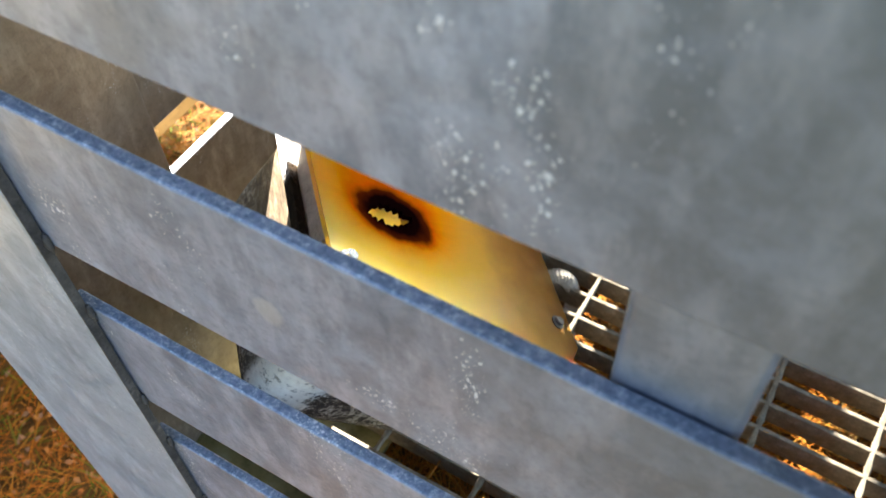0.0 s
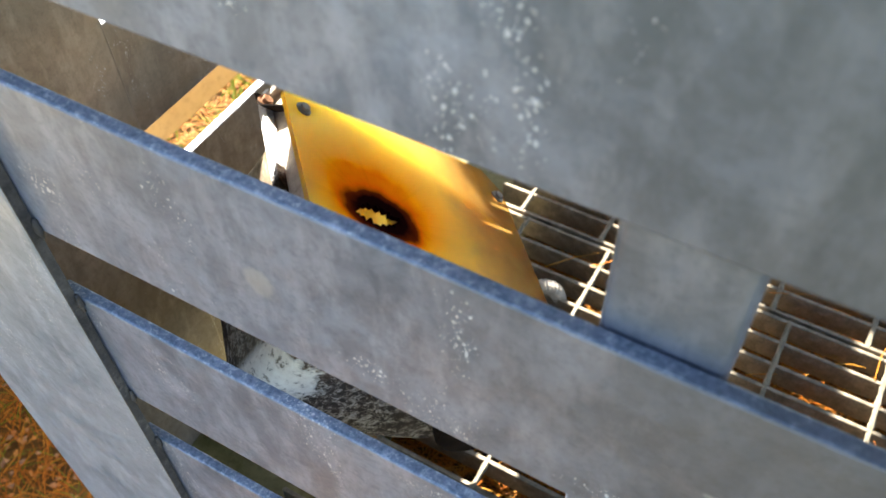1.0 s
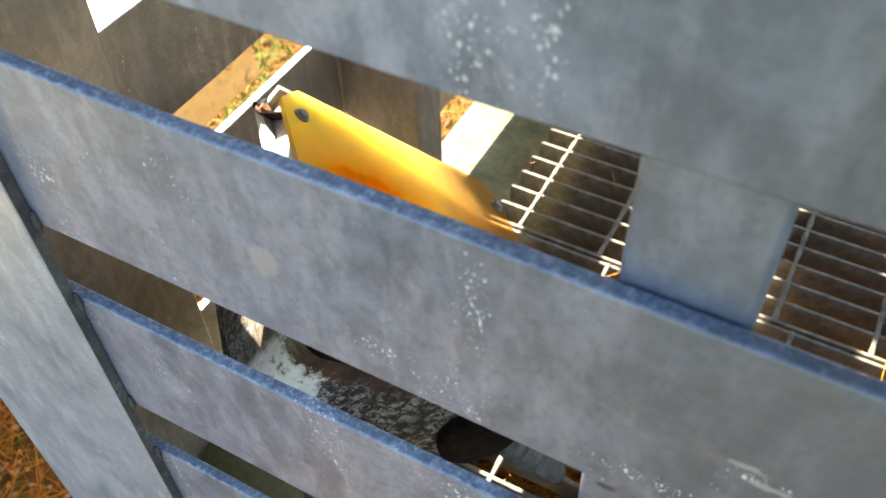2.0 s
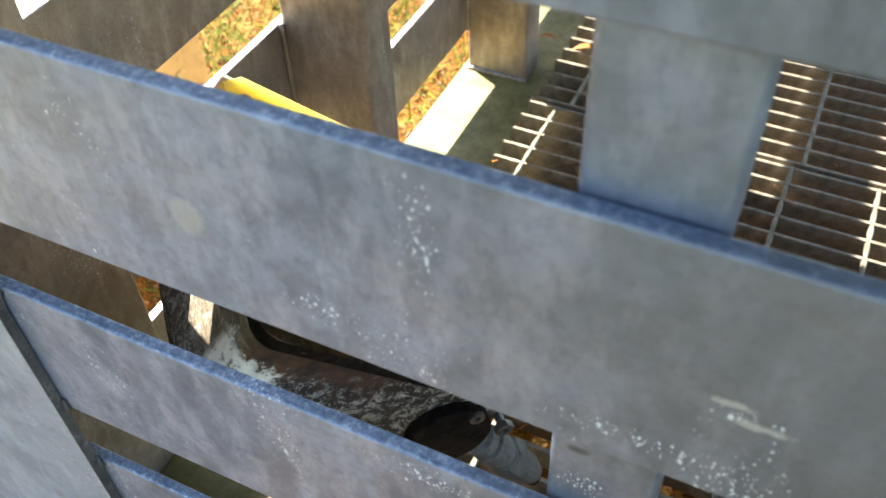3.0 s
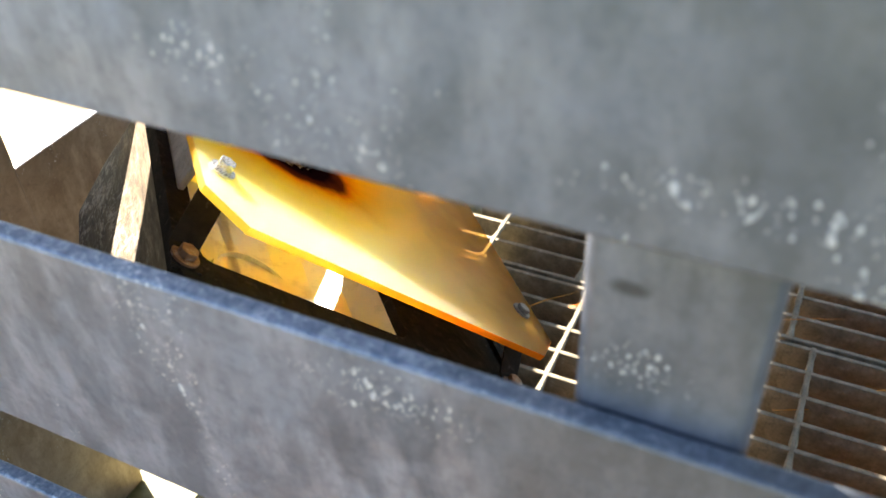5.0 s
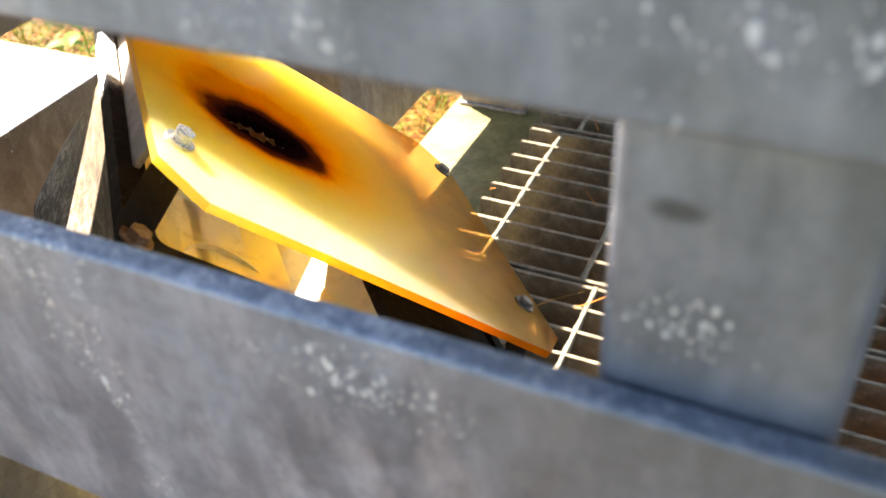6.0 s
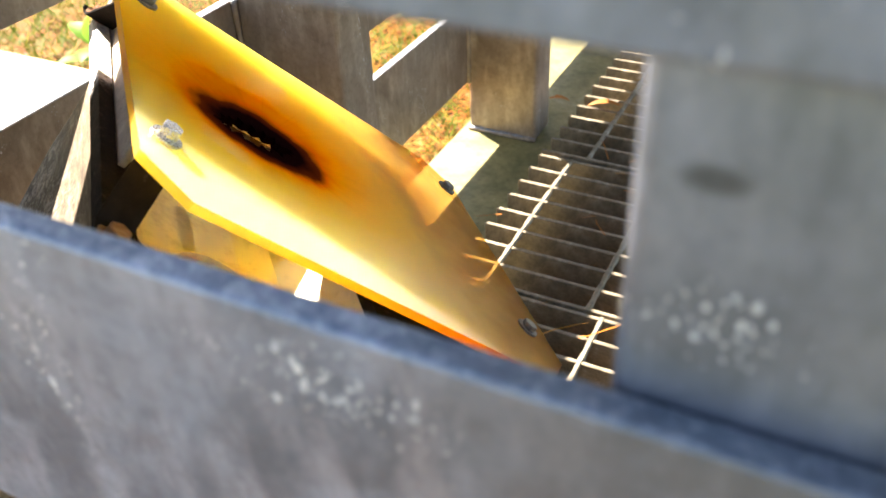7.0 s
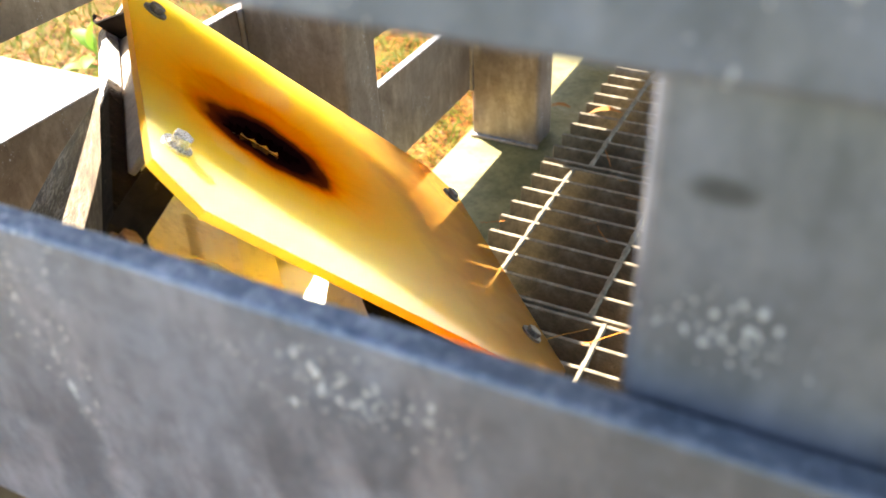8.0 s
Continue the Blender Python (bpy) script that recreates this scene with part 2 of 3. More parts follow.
    k.link(k.mix(clear, tone, (0.98, 0.79, 0.45)), thru.inputs["Color"])
    a = k.node("ShaderNodeMixShader")
    k.link(k.math("MULTIPLY", k.math("SUBTRACT", 1.0, soot), 0.35), a.inputs[0])
    k.link(k.b.outputs[0], a.inputs[1])
    k.link(glow.outputs[0], a.inputs[2])
    b = k.node("ShaderNodeMixShader")
    see = k.math("MULTIPLY", k.math("ADD", k.math("MULTIPLY", clear, 0.66), 0.07), k.math("SUBTRACT", 1.0, soot), True)
    k.link(see, b.inputs[0])
    k.link(a.outputs[0], b.inputs[1])
    k.link(thru.outputs[0], b.inputs[2])
    k.link(b.outputs[0], k.out.inputs[0])
    return k.m


def acrylic_edge():
    """Sawn rim of the sheet: the glow of gathered light is put into its colour, deeper orange towards the lower end."""
    k = Mat("amber_acrylic_rim")
    sep = k.node("ShaderNodeSeparateXYZ")
    k.link(k.tc.outputs["Object"], sep.inputs[0])
    c = k.ramp(k.math("ADD", k.math("ADD", sep.outputs[0], 0.5), k.math("MULTIPLY", k.noise(60, 4), 0.02)), [(0.42, (0.98, 0.70, 0.14)), (0.49, (1.0, 0.48, 0.02)), (0.55, (1.0, 0.28, 0.003))])
    k.set(Base_Color=c, Roughness=0.35)
    k.b.subsurface_method = "BURLEY"
    k.b.inputs["Subsurface Radius"].default_value = (0.06, 0.045, 0.006)
    k.b.inputs["Subsurface Scale"].default_value = 1.0
    k.b.inputs["Subsurface Weight"].default_value = 0.8
    glow = k.node("ShaderNodeBsdfTranslucent")
    k.link(c, glow.inputs["Color"])
    mx = k.node("ShaderNodeMixShader")
    mx.inputs[0].default_value = 0.5
    k.link(k.b.outputs[0], mx.inputs[1])
    k.link(glow.outputs[0], mx.inputs[2])
    thru = k.node("ShaderNodeBsdfTransparent")
    k.link(c, thru.inputs["Color"])
    my = k.node("ShaderNodeMixShader")
    my.inputs[0].default_value = 0.35
    k.link(mx.outputs[0], my.inputs[1])
    k.link(thru.outputs[0], my.inputs[2])
    k.link(my.outputs[0], k.out.inputs[0])
    return k.m


def earth():
    """Soil: rust brown under the needles near the steel, dull grassy turf farther off."""
    k = Mat("soil")
    n = k.noise(16, 6, 0.65)
    c = k.ramp(n, [(0.3, (0.045, 0.025, 0.008)), (0.5, (0.10, 0.055, 0.014)), (0.7, (0.15, 0.09, 0.026))])
    turf = k.ramp(k.noise(7, 7, 0.7), [(0.35, (0.062, 0.078, 0.036)), (0.5, (0.118, 0.124, 0.064)), (0.68, (0.19, 0.17, 0.105))])
    sep = k.node("ShaderNodeSeparateXYZ")
    k.link(k.tc.outputs["Object"], sep.inputs[0])
    far = k.math("ADD", k.math("POWER", k.math("ADD", sep.outputs[0], 0.9), 2.0), k.math("POWER", k.math("SUBTRACT", sep.outputs[1], 1.0), 2.0))
    far = k.math("ADD", k.math("POWER", far, 0.5), k.math("MULTIPLY", k.noise(2.5, 5, 0.6), 0.9))
    c = k.mix(k.ramp(k.math("MULTIPLY", far, 0.2), [(0.40, 0.0), (0.56, 1.0)]), c, turf)
    k.set(Base_Color=c, Roughness=0.95, Specular_IOR_Level=0.1)
    k.bump(k.noise(60, 6, 0.7), 0.8, 0.01)
    return k.m


def plain(name, stops, scale, rough, metal=0.0, bump=0.3, bumpd=0.001, detail=6, spread=None):
    k = Mat(name)
    n = k.noise(scale, detail, 0.65, dist=0.4)
    c = k.ramp(n, stops)
    fine = k.noise(scale * 6, 5, 0.65)
    dark = tuple(v * 0.55 for v in stops[0][1])
    c = k.mix(k.ramp(fine, [(0.5, 0.0), (0.75, 0.55)]), c, dark)
    k.set(Base_Color=c, Roughness=k.ramp(fine, [(0.3, rough - 0.08), (0.7, min(1.0, rough + 0.08))]), Metallic=metal, Specular_IOR_Level=0.1 if rough > 0.9 else 0.5)
    k.bump(fine, bump, bumpd)
    return k.m


def litter(name, colours, rough=0.7, through=0.0):
    """One colour for each needle, blade or leaf."""
    k = Mat(name)
    g = k.node("ShaderNodeNewGeometry")
    c = k.ramp(g.outputs["Random Per Island"], [(i / max(1, len(colours) - 1), v) for i, v in enumerate(colours)])
    k.set(Base_Color=c, Roughness=rough, Specular_IOR_Level=0.12)
    if through:
        tr = k.node("ShaderNodeBsdfTranslucent")
        k.link(c, tr.inputs["Color"])
        mx = k.node("ShaderNodeMixShader")
        mx.inputs[0].default_value = through
        k.link(k.b.outputs[0], mx.inputs[1])
        k.link(tr.outputs[0], mx.inputs[2])
        k.link(mx.outputs[0], k.out.inputs[0])
    return k.m


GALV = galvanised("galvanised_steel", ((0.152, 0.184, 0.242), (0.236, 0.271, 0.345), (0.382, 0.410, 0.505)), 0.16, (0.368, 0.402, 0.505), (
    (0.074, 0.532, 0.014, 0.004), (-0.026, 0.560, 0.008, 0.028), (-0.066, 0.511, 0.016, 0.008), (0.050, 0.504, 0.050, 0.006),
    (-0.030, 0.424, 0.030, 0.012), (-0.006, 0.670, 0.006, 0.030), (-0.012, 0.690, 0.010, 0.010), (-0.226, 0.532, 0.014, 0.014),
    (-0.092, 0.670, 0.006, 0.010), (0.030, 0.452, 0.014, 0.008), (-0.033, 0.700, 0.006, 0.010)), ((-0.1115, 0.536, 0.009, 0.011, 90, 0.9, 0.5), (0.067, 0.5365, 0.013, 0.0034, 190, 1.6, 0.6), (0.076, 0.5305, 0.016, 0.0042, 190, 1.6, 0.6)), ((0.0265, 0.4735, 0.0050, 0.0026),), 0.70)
PLATE = galvanised("galvanised_plate", ((0.27, 0.33, 0.405), (0.37, 0.43, 0.51), (0.50, 0.55, 0.63)), 0.08, (0.47, 0.52, 0.60))
# inner steel: browner copy, the warm bounce light put into its tones
GALV_IN = galvanised("galvanised_steel_warm_lit", ((0.228, 0.165, 0.114), (0.345, 0.265, 0.190), (0.48, 0.385, 0.287)), 0.45, (0.42, 0.333, 0.245))
GRATE = plain("grating_steel", [(0.35, (0.175, 0.145, 0.095)), (0.6, (0.325, 0.27, 0.185)), (0.75, (0.48, 0.42, 0.32))], 60, 0.55, 0.35)
ALGAE = plain("algae_plate", [(0.35, (0.155, 0.140, 0.045)), (0.6, (0.29, 0.255, 0.105)), (0.75, (0.44, 0.40, 0.25))], 22, 0.55, 0.1)
CUT = plain("cut_steel", [(0.35, (0.050, 0.044, 0.040)), (0.6, (0.10, 0.088, 0.078)), (0.75, (0.22, 0.19, 0.165))], 90, 0.8, 0.0)
BLACK, FLAKED = cast_paint(), flaked_paint()
CHALK = cast_chalky()
ACRYL, RIM = acrylic(), acrylic_edge()
# straw tint of the amber light is put into the reflector's colour
MIRROR = plain("reflector_straw", [(0.3, (0.88, 0.82, 0.62)), (0.7, (0.93, 0.88, 0.70))], 12, 0.38, 0.75, 0.05)
RUST = plain("rusty_steel", [(0.35, (0.16, 0.07, 0.03)), (0.55, (0.30, 0.15, 0.07)), (0.75, (0.40, 0.30, 0.22))], 160, 0.65, 0.4)
BOLT = plain("bolt_steel", [(0.35, (0.16, 0.14, 0.12)), (0.7, (0.34, 0.31, 0.28))], 160, 0.42, 0.7)
# lit copy of the bolt steel: sun glare put into its colour
BOLT_LIT = plain("sunlit_bolt_steel", [(0.35, (0.62, 0.60, 0.57)), (0.7, (0.78, 0.76, 0.73))], 160, 0.26, 0.9, 0.15)
GLAND = plain("gland_plastic", [(0.35, (0.085, 0.078, 0.064)), (0.7, (0.19, 0.175, 0.15))], 80, 0.5)
CABLE = plain("cable_sheath", [(0.35, (0.40, 0.34, 0.26)), (0.7, (0.60, 0.53, 0.42))], 90, 0.6)
SOIL = earth()
BOARD = plain("pale_board", [(0.3, (0.40, 0.285, 0.105)), (0.7, (0.50, 0.37, 0.15))], 10, 0.7)
NEEDLE = litter("needles", [(0.30, 0.085, 0.010), (0.47, 0.16, 0.014), (0.38, 0.12, 0.012), (0.52, 0.25, 0.03), (0.20, 0.078, 0.014)], 0.6)
GRASS = litter("grass", [(0.075, 0.135, 0.010), (0.17, 0.19, 0.016), (0.10, 0.155, 0.012), (0.25, 0.20, 0.03)], 0.6, 0.35)
FALLEN = litter("fallen_leaves", [(0.28, 0.10, 0.025), (0.42, 0.17, 0.04), (0.27, 0.18, 0.11), (0.50, 0.22, 0.05)], 0.6, 0.15)
LEAF = litter("green_leaf", [(0.13, 0.27, 0.03), (0.19, 0.34, 0.04)], 0.5, 0.5)


# ---- mesh helpers ----
def empty(name, at=(0, 0, 0), m=None):
    ob = new(name)
    ob.empty_display_size = 0.05
    ob.matrix_world = m if m is not None else Matrix.Translation(at)
    return ob


def part(name, bm, material, parent=None, label="", smooth=False, local=False):
    """Links a bmesh as one mesh object; its coordinates are the world's unless local."""
    me = bpy.data.meshes.new(name)
    bm.normal_update()
    bm.to_mesh(me)
    bm.free()
    me.materials.append(material)
    if smooth:
        me.polygons.foreach_set("use_smooth", [True] * len(me.polygons))
    ob = new(name, me)
    if parent is not None:
        ob.parent = parent
        if not local:
            ob.matrix_parent_inverse = parent.matrix_basis.inverted()
    if label:
        tagged(ob, label)
    return ob


def box(bm, x0, x1, y0, y1, z0, z1, bevel=0.0, seg=1):
    vs = [bm.verts.new((x, y, z)) for z in (z0, z1) for y in (y0, y1) for x in (x0, x1)]
    fs = [bm.faces.new([vs[i] for i in q]) for q in ((0, 2, 3, 1), (4, 5, 7, 6), (0, 1, 5, 4), (2, 6, 7, 3), (0, 4, 6, 2), (1, 3, 7, 5))]
    if bevel:
        bmesh.ops.bevel(bm, geom=list({e for f in fs for e in f.edges}), offset=bevel, segments=seg, affect="EDGES", profile=0.5)
    return bm


def boxed(*a, **k):
    return box(bmesh.new(), *a, **k)


def long_plate(x0, x1, y0, y1, z0, z1, bevel, along, seed, wob=0.0006, step=0.04):
    """A flat bar cut into short lengths with slightly uneven, worn edges."""
    bm = bmesh.new()
    box(bm, x0, x1, y0, y1, z0, z1, bevel, 2)
    a = "xy".index(along)
    lo, hi = ((x0, x1), (y0, y1))[a]
    n = max(2, int((hi - lo) / step))
    for i in range(1, n):
        co = [0, 0, 0]
        no = [0, 0, 0]
        co[a], no[a] = lo + (hi - lo) * i / n, 1
        bmesh.ops.bisect_plane(bm, geom=bm.verts[:] + bm.edges[:] + bm.faces[:], plane_co=co, plane_no=no)
    for v in bm.verts:
        d = noise.noise_vector(Vector((v.co.x * 14 + seed, v.co.y * 14, v.co.z * 9 + seed))) * wob
        v.co.z += d.z
        v.co[1 - a] += d.y * 0.6
    return bm


def prism(bm, pts, w0, w1, bevel=0.0):
    """Extrudes a convex outline in x and y from w0 to w1."""
    lo = [bm.verts.new((x, y, w0)) for x, y in pts]
    hi = [bm.verts.new((x, y, w1)) for x, y in pts]
    n = len(pts)
    fs = [bm.faces.new(lo[::-1]), bm.faces.new(hi)]
    fs += [bm.faces.new((lo[i], lo[(i + 1) % n], hi[(i + 1) % n], hi[i])) for i in range(n)]
    if bevel:
        bmesh.ops.bevel(bm, geom=list({e for f in fs for e in f.edges}), offset=bevel, segments=2, affect="EDGES", profile=0.5)
    return bm


def rounded(x0, x1, y0, y1, r, n=6):
    pts = []
    for cx, cy, a0 in ((x1 - r, y0 + r, -90), (x1 - r, y1 - r, 0), (x0 + r, y1 - r, 90), (x0 + r, y0 + r, 180)):
        for i in range(n + 1):
            a = radians(a0 + 90 * i / n)
            pts.append((cx + r * math.cos(a), cy + r * math.sin(a)))
    return pts


def ring(bm, outer, inner, w0, w1):
    """A flat frame between two outlines with the same number of points."""
    n = len(outer)
    loops = [[bm.verts.new((x, y, w)) for x, y in o] for o, w in ((outer, w0), (outer, w1), (inner, w1), (inner, w0))]
    for k in range(4):
        a, b = loops[k], loops[(k + 1) % 4]
        for i in range(n):
            bm.faces.new((a[i], a[(i + 1) % n], b[(i + 1) % n], b[i]))
    return bm


def tube(bm, pts, radius, sides=10, closed_ends=True, radii=None):
    rings = []
    up = Vector((0, 0, 1))
    P = [Vector(p) for p in pts]
    for i, p in enumerate(P):
        d = (P[min(i + 1, len(P) - 1)] - P[max(i - 1, 0)]).normalized()
        s = d.cross(up if abs(d.z) < 0.95 else Vector((1, 0, 0))).normalized()
        t = s.cross(d)
        r = radii[i] if radii else radius
        rings.append([bm.verts.new(p + (s * math.cos(2 * math.pi * k / sides) + t * math.sin(2 * math.pi * k / sides)) * r) for k in range(sides)])
    for a, b in zip(rings, rings[1:]):
        for k in range(sides):
            bm.faces.new((a[k], a[(k + 1) % sides], b[(k + 1) % sides], b[k]))
    if closed_ends:
        bm.faces.new(rings[0][::-1])
        bm.faces.new(rings[-1])
    return bm


# ---- ground ----
GZ = -0.40
bm = bmesh.new()
N = 70
grid = {}
for i in range(N + 1):
    for j in range(N + 1):
        u, v = (i / N * 2 - 1), (j / N * 2 - 1)
        x, y = -0.5 + 400 * u ** 5 + 3.2 * u, 0.8 + 400 * v ** 5 + 3.2 * v
        near = math.exp(-((x + 0.5) ** 2 + (y - 0.8) ** 2) / 20)
        z = GZ + 0.03 * noise.noise(Vector((x * 1.3, y * 1.3, 0))) * near + 0.012 * noise.noise(Vector((x * 6, y * 6, 3))) * near
        grid[i, j] = bm.verts.new((x, y, z))
for i in range(N):
    for j in range(N):
        bm.faces.new((grid[i, j], grid[i + 1, j], grid[i + 1, j + 1], grid[i, j + 1]))
tagged(part("ground", bm, SOIL, smooth=True), "brown soil under pine needles and thin grass", "ground", kind="structure")


def strewn(name, material, count, area, length, width, rise, rnd, leafy=False, base=GZ):
    """Many thin bent strips or small leaves lying on the ground, one mesh."""
    verts, faces = [], []
    for _ in range(count):
        x, y = rnd.uniform(*area[0]), rnd.uniform(*area[1])
        if base == GZ:
            x, y = x + rnd.gauss(0, 0.16), y + rnd.gauss(0, 0.16)
        a = rnd.uniform(0, 2 * math.pi)
        L, wd = length * rnd.uniform(0.6, 1.25), width * rnd.uniform(0.7, 1.3)
        d = Vector((math.cos(a), math.sin(a), 0))
        s = Vector((-d.y, d.x, 0))
        z = base + rnd.uniform(0.004, 0.03)
        lift = rise * rnd.uniform(0.2, 1.2)
        bend = rnd.uniform(-0.3, 0.3) * L
        k = len(verts)
        p = Vector((x, y, z))
        mid = p + d * L * 0.5 + s * bend * 0.4 + Vector((0, 0, lift * (0.6 if not leafy else 1)))
        end = p + d * L * (0.75 if rise > 0.03 else 1.0) + s * bend + Vector((0, 0, lift * (1.0 if rise > 0.03 else 0.1)))
        if leafy:
            verts += [p, mid + s * wd, mid - s * wd + Vector((0, 0, lift * 0.5)), end]
            faces += [(k, k + 1, k + 2), (k + 1, k + 3, k + 2)]
        else:
            verts += [p + s * wd, p - s * wd, mid + s * wd, mid - s * wd, end]
            faces += [(k, k + 1, k + 3, k + 2), (k + 2, k + 3, k + 4)]
    me = bpy.data.meshes.new(name)
    me.from_pydata([tuple(v) for v in verts], [], faces)
    me.materials.append(material)
    return new(name, me)


rnd = random.Random(7)
tagged(strewn("pine_needles", NEEDLE, 44000, ((-2.6, -0.42), (-0.5, 2.8)), 0.075, 0.0006, 0.010, rnd), "fallen rust-brown pine needles covering the soil", "pine needles", kind="stuff")
tagged(strewn("grass", GRASS, 22000, ((-3.4, -0.6), (0.95, 3.6)), 0.08, 0.0018, 0.05, rnd), "thin green and straw-yellow grass blades among the needles", "grass", kind="stuff")
tagged(strewn("grass", GRASS, 2600, ((-1.6, -0.43), (-0.5, 0.9)), 0.045, 0.0009, 0.022, rnd), "sparse short green grass blades among pine needles", "grass", kind="stuff")
tagged(strewn("fallen_leaves", FALLEN, 9000, ((-1.9, -0.42), (-0.5, 1.7)), 0.012, 0.0038, 0.004, rnd, True), "small dry orange-brown leaves on the ground", "fallen leaves", kind="stuff")

# soil fill under the floor grating, with its own needles
BED = -0.150
bm = bmesh.new()
cols = [[bm.verts.new((-0.40 + 1.54 * i / 40, 0.220 + 2.37 * j / 60, BED + 0.014 * noise.noise(Vector((i * 0.4, j * 0.4, 8))))) for j in range(61)] for i in range(41)]
for i in range(40):
    for j in range(60):
        bm.faces.new((cols[i][j], cols[i + 1][j], cols[i + 1][j + 1], cols[i][j + 1]))
bm.faces.ensure_lookup_table()
low = bmesh.ops.extrude_face_region(bm, geom=bm.faces[:])["geom"]
for v in low:
    if isinstance(v, bmesh.types.BMVert):
        v.co.z = GZ - 0.05
bmesh.ops.recalc_face_normals(bm, faces=bm.faces)
tagged(part("soil_fill", bm, SOIL), "dark brown soil under the floor grating", "soil", kind="structure")
tagged(strewn("pine_needles", NEEDLE, 30000, ((-0.38, 0.80), (0.235, 1.5)), 0.060, 0.0005, 0.012, rnd, base=BED - 0.002), "rust-orange pine needles lying under the floor grating", "pine needles", kind="stuff")

# ---- steel enclosure ----
PITCH, TALL, LOW = 0.152, 0.100, 0.034
FAR, RIGHT = 2.6, 1.15
pen = tagged(empty("steel_enclosure", (0.35, 1.1, -0.03)), "galvanised steel enclosure of horizontal flat slats welded to posts", "enclosure")
for k in range(9):
    z = LOW + PITCH * k
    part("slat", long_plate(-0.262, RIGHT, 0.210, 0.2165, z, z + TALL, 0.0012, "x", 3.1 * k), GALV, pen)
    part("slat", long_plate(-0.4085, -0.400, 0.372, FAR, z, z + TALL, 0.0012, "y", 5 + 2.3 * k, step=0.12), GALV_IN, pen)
TOPZ = LOW + PITCH * 8 + TALL + 0.03
# corner plates
part("corner_plate", boxed(-0.408, -0.250, 0.2035, 0.2093, GZ - 0.02, TOPZ, bevel=0.0015, seg=2), PLATE, pen, "wide galvanised corner plate with a ground edge")
# side face strip: dark cut steel, shade of facing +x put into it
part("shaded_cut_edge", boxed(-0.2498, -0.2488, 0.2038, 0.2090, GZ - 0.02, TOPZ), CUT, pen, "dark cut edge of the corner plate, shade painted into its colour")
for k in range(9):
    for z in (LOW + PITCH * k - 0.004, LOW + PITCH * k + TALL - 0.010):
        bm = bmesh.new()
        pts = [Vector((-0.2475 + 0.0006 * noise.noise(Vector((i * 1.3, k, z))), 0.2085, z + 0.014 * i / 7)) for i in range(8)]
        tube(bm, pts, 0.002, 7, True, [0.0022 + 0.0011 * noise.noise(Vector((i * 1.7, k * 3, z * 5))) - 0.0004 * abs(i - 3.5) for i in range(8)])
        part("weld_bead", bm, CUT, pen, smooth=True)
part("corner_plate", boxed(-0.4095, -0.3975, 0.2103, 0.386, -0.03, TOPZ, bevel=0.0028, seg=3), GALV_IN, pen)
# unseen roof, added to keep sky light off the inner walls and grating
part("unseen_roof", boxed(-0.43, RIGHT + 0.02, 0.2, FAR + 0.02, TOPZ + 0.003, TOPZ + 0.011, bevel=0.001), GALV_IN, pen, "plain galvanised plate added unseen overhead to shut out sky light")
# unseen plates added outside the corner to block sun spots on the slats
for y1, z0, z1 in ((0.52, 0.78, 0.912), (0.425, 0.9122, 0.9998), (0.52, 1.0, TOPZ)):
    part("sun_block_plate", boxed(-0.4205, -0.4105, 0.2103, y1, z0, z1), GALV_IN, pen)
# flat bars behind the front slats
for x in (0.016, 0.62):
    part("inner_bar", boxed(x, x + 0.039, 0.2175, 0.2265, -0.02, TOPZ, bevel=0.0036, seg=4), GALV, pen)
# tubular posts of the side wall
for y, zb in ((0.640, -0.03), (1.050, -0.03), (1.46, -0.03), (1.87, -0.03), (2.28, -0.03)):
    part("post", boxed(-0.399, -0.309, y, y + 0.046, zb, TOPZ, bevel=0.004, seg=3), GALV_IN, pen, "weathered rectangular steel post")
    for k in range(9):
        z = LOW + PITCH * k
        bm = bmesh.new()
        pts = [Vector((-0.3985, y - 0.001 + 0.0012 * noise.noise(Vector((i * 1.7, y * 9, k))), z + TALL * i / 10)) for i in range(11)]
        tube(bm, pts, 0.003, 6, True, [0.0028 + 0.0012 * noise.noise(Vector((i * 2.1, k, y))) for i in range(11)])
        part("weld_bead", bm, GALV_IN, pen, smooth=True)
for y in (0.64, 1.05):
    bm = bmesh.new()
    pts = [Vector((-0.399 + 0.09 * i / 12, y - 0.0015, -0.0285 + 0.001 * noise.noise(Vector((i * 1.3, y, 5))))) for i in range(13)]
    tube(bm, pts, 0.003, 6, True, [0.0032 + 0.0015 * noise.noise(Vector((i * 1.9, 2, y))) for i in range(13)])
    part("weld_bead", bm, GALV_IN, pen, smooth=True)
part("ledge", boxed(-0.408, -0.225, 0.2275, FAR - 0.003, -0.038, -0.0305, bevel=0.001), ALGAE, pen, "flat steel ledge green with algae")
part("ledge", boxed(0.93, RIGHT - 0.003, 0.2275, FAR - 0.003, -0.038, -0.0305, bevel=0.001), ALGAE, pen, "flat steel ledge green with algae")

part("skirt_plate", boxed(-0.4125, -0.4035, 0.2303, FAR - 0.003, GZ - 0.03, -0.0385), GALV_IN, pen)
part("skirt_plate", boxed(-0.2480, RIGHT, 0.2105, 0.2165, GZ - 0.03, -0.0385), GALV, pen)

# ---- bar grating ----
BAR = boxed(0, 1.30, -0.0022, 0.0022, -0.030, 0.0, bevel=0.0006)
bar_mesh = bpy.data.meshes.new("bearing_bar")
BAR.to_mesh(bar_mesh)
BAR.free()
bar_mesh.materials.append(GRATE)


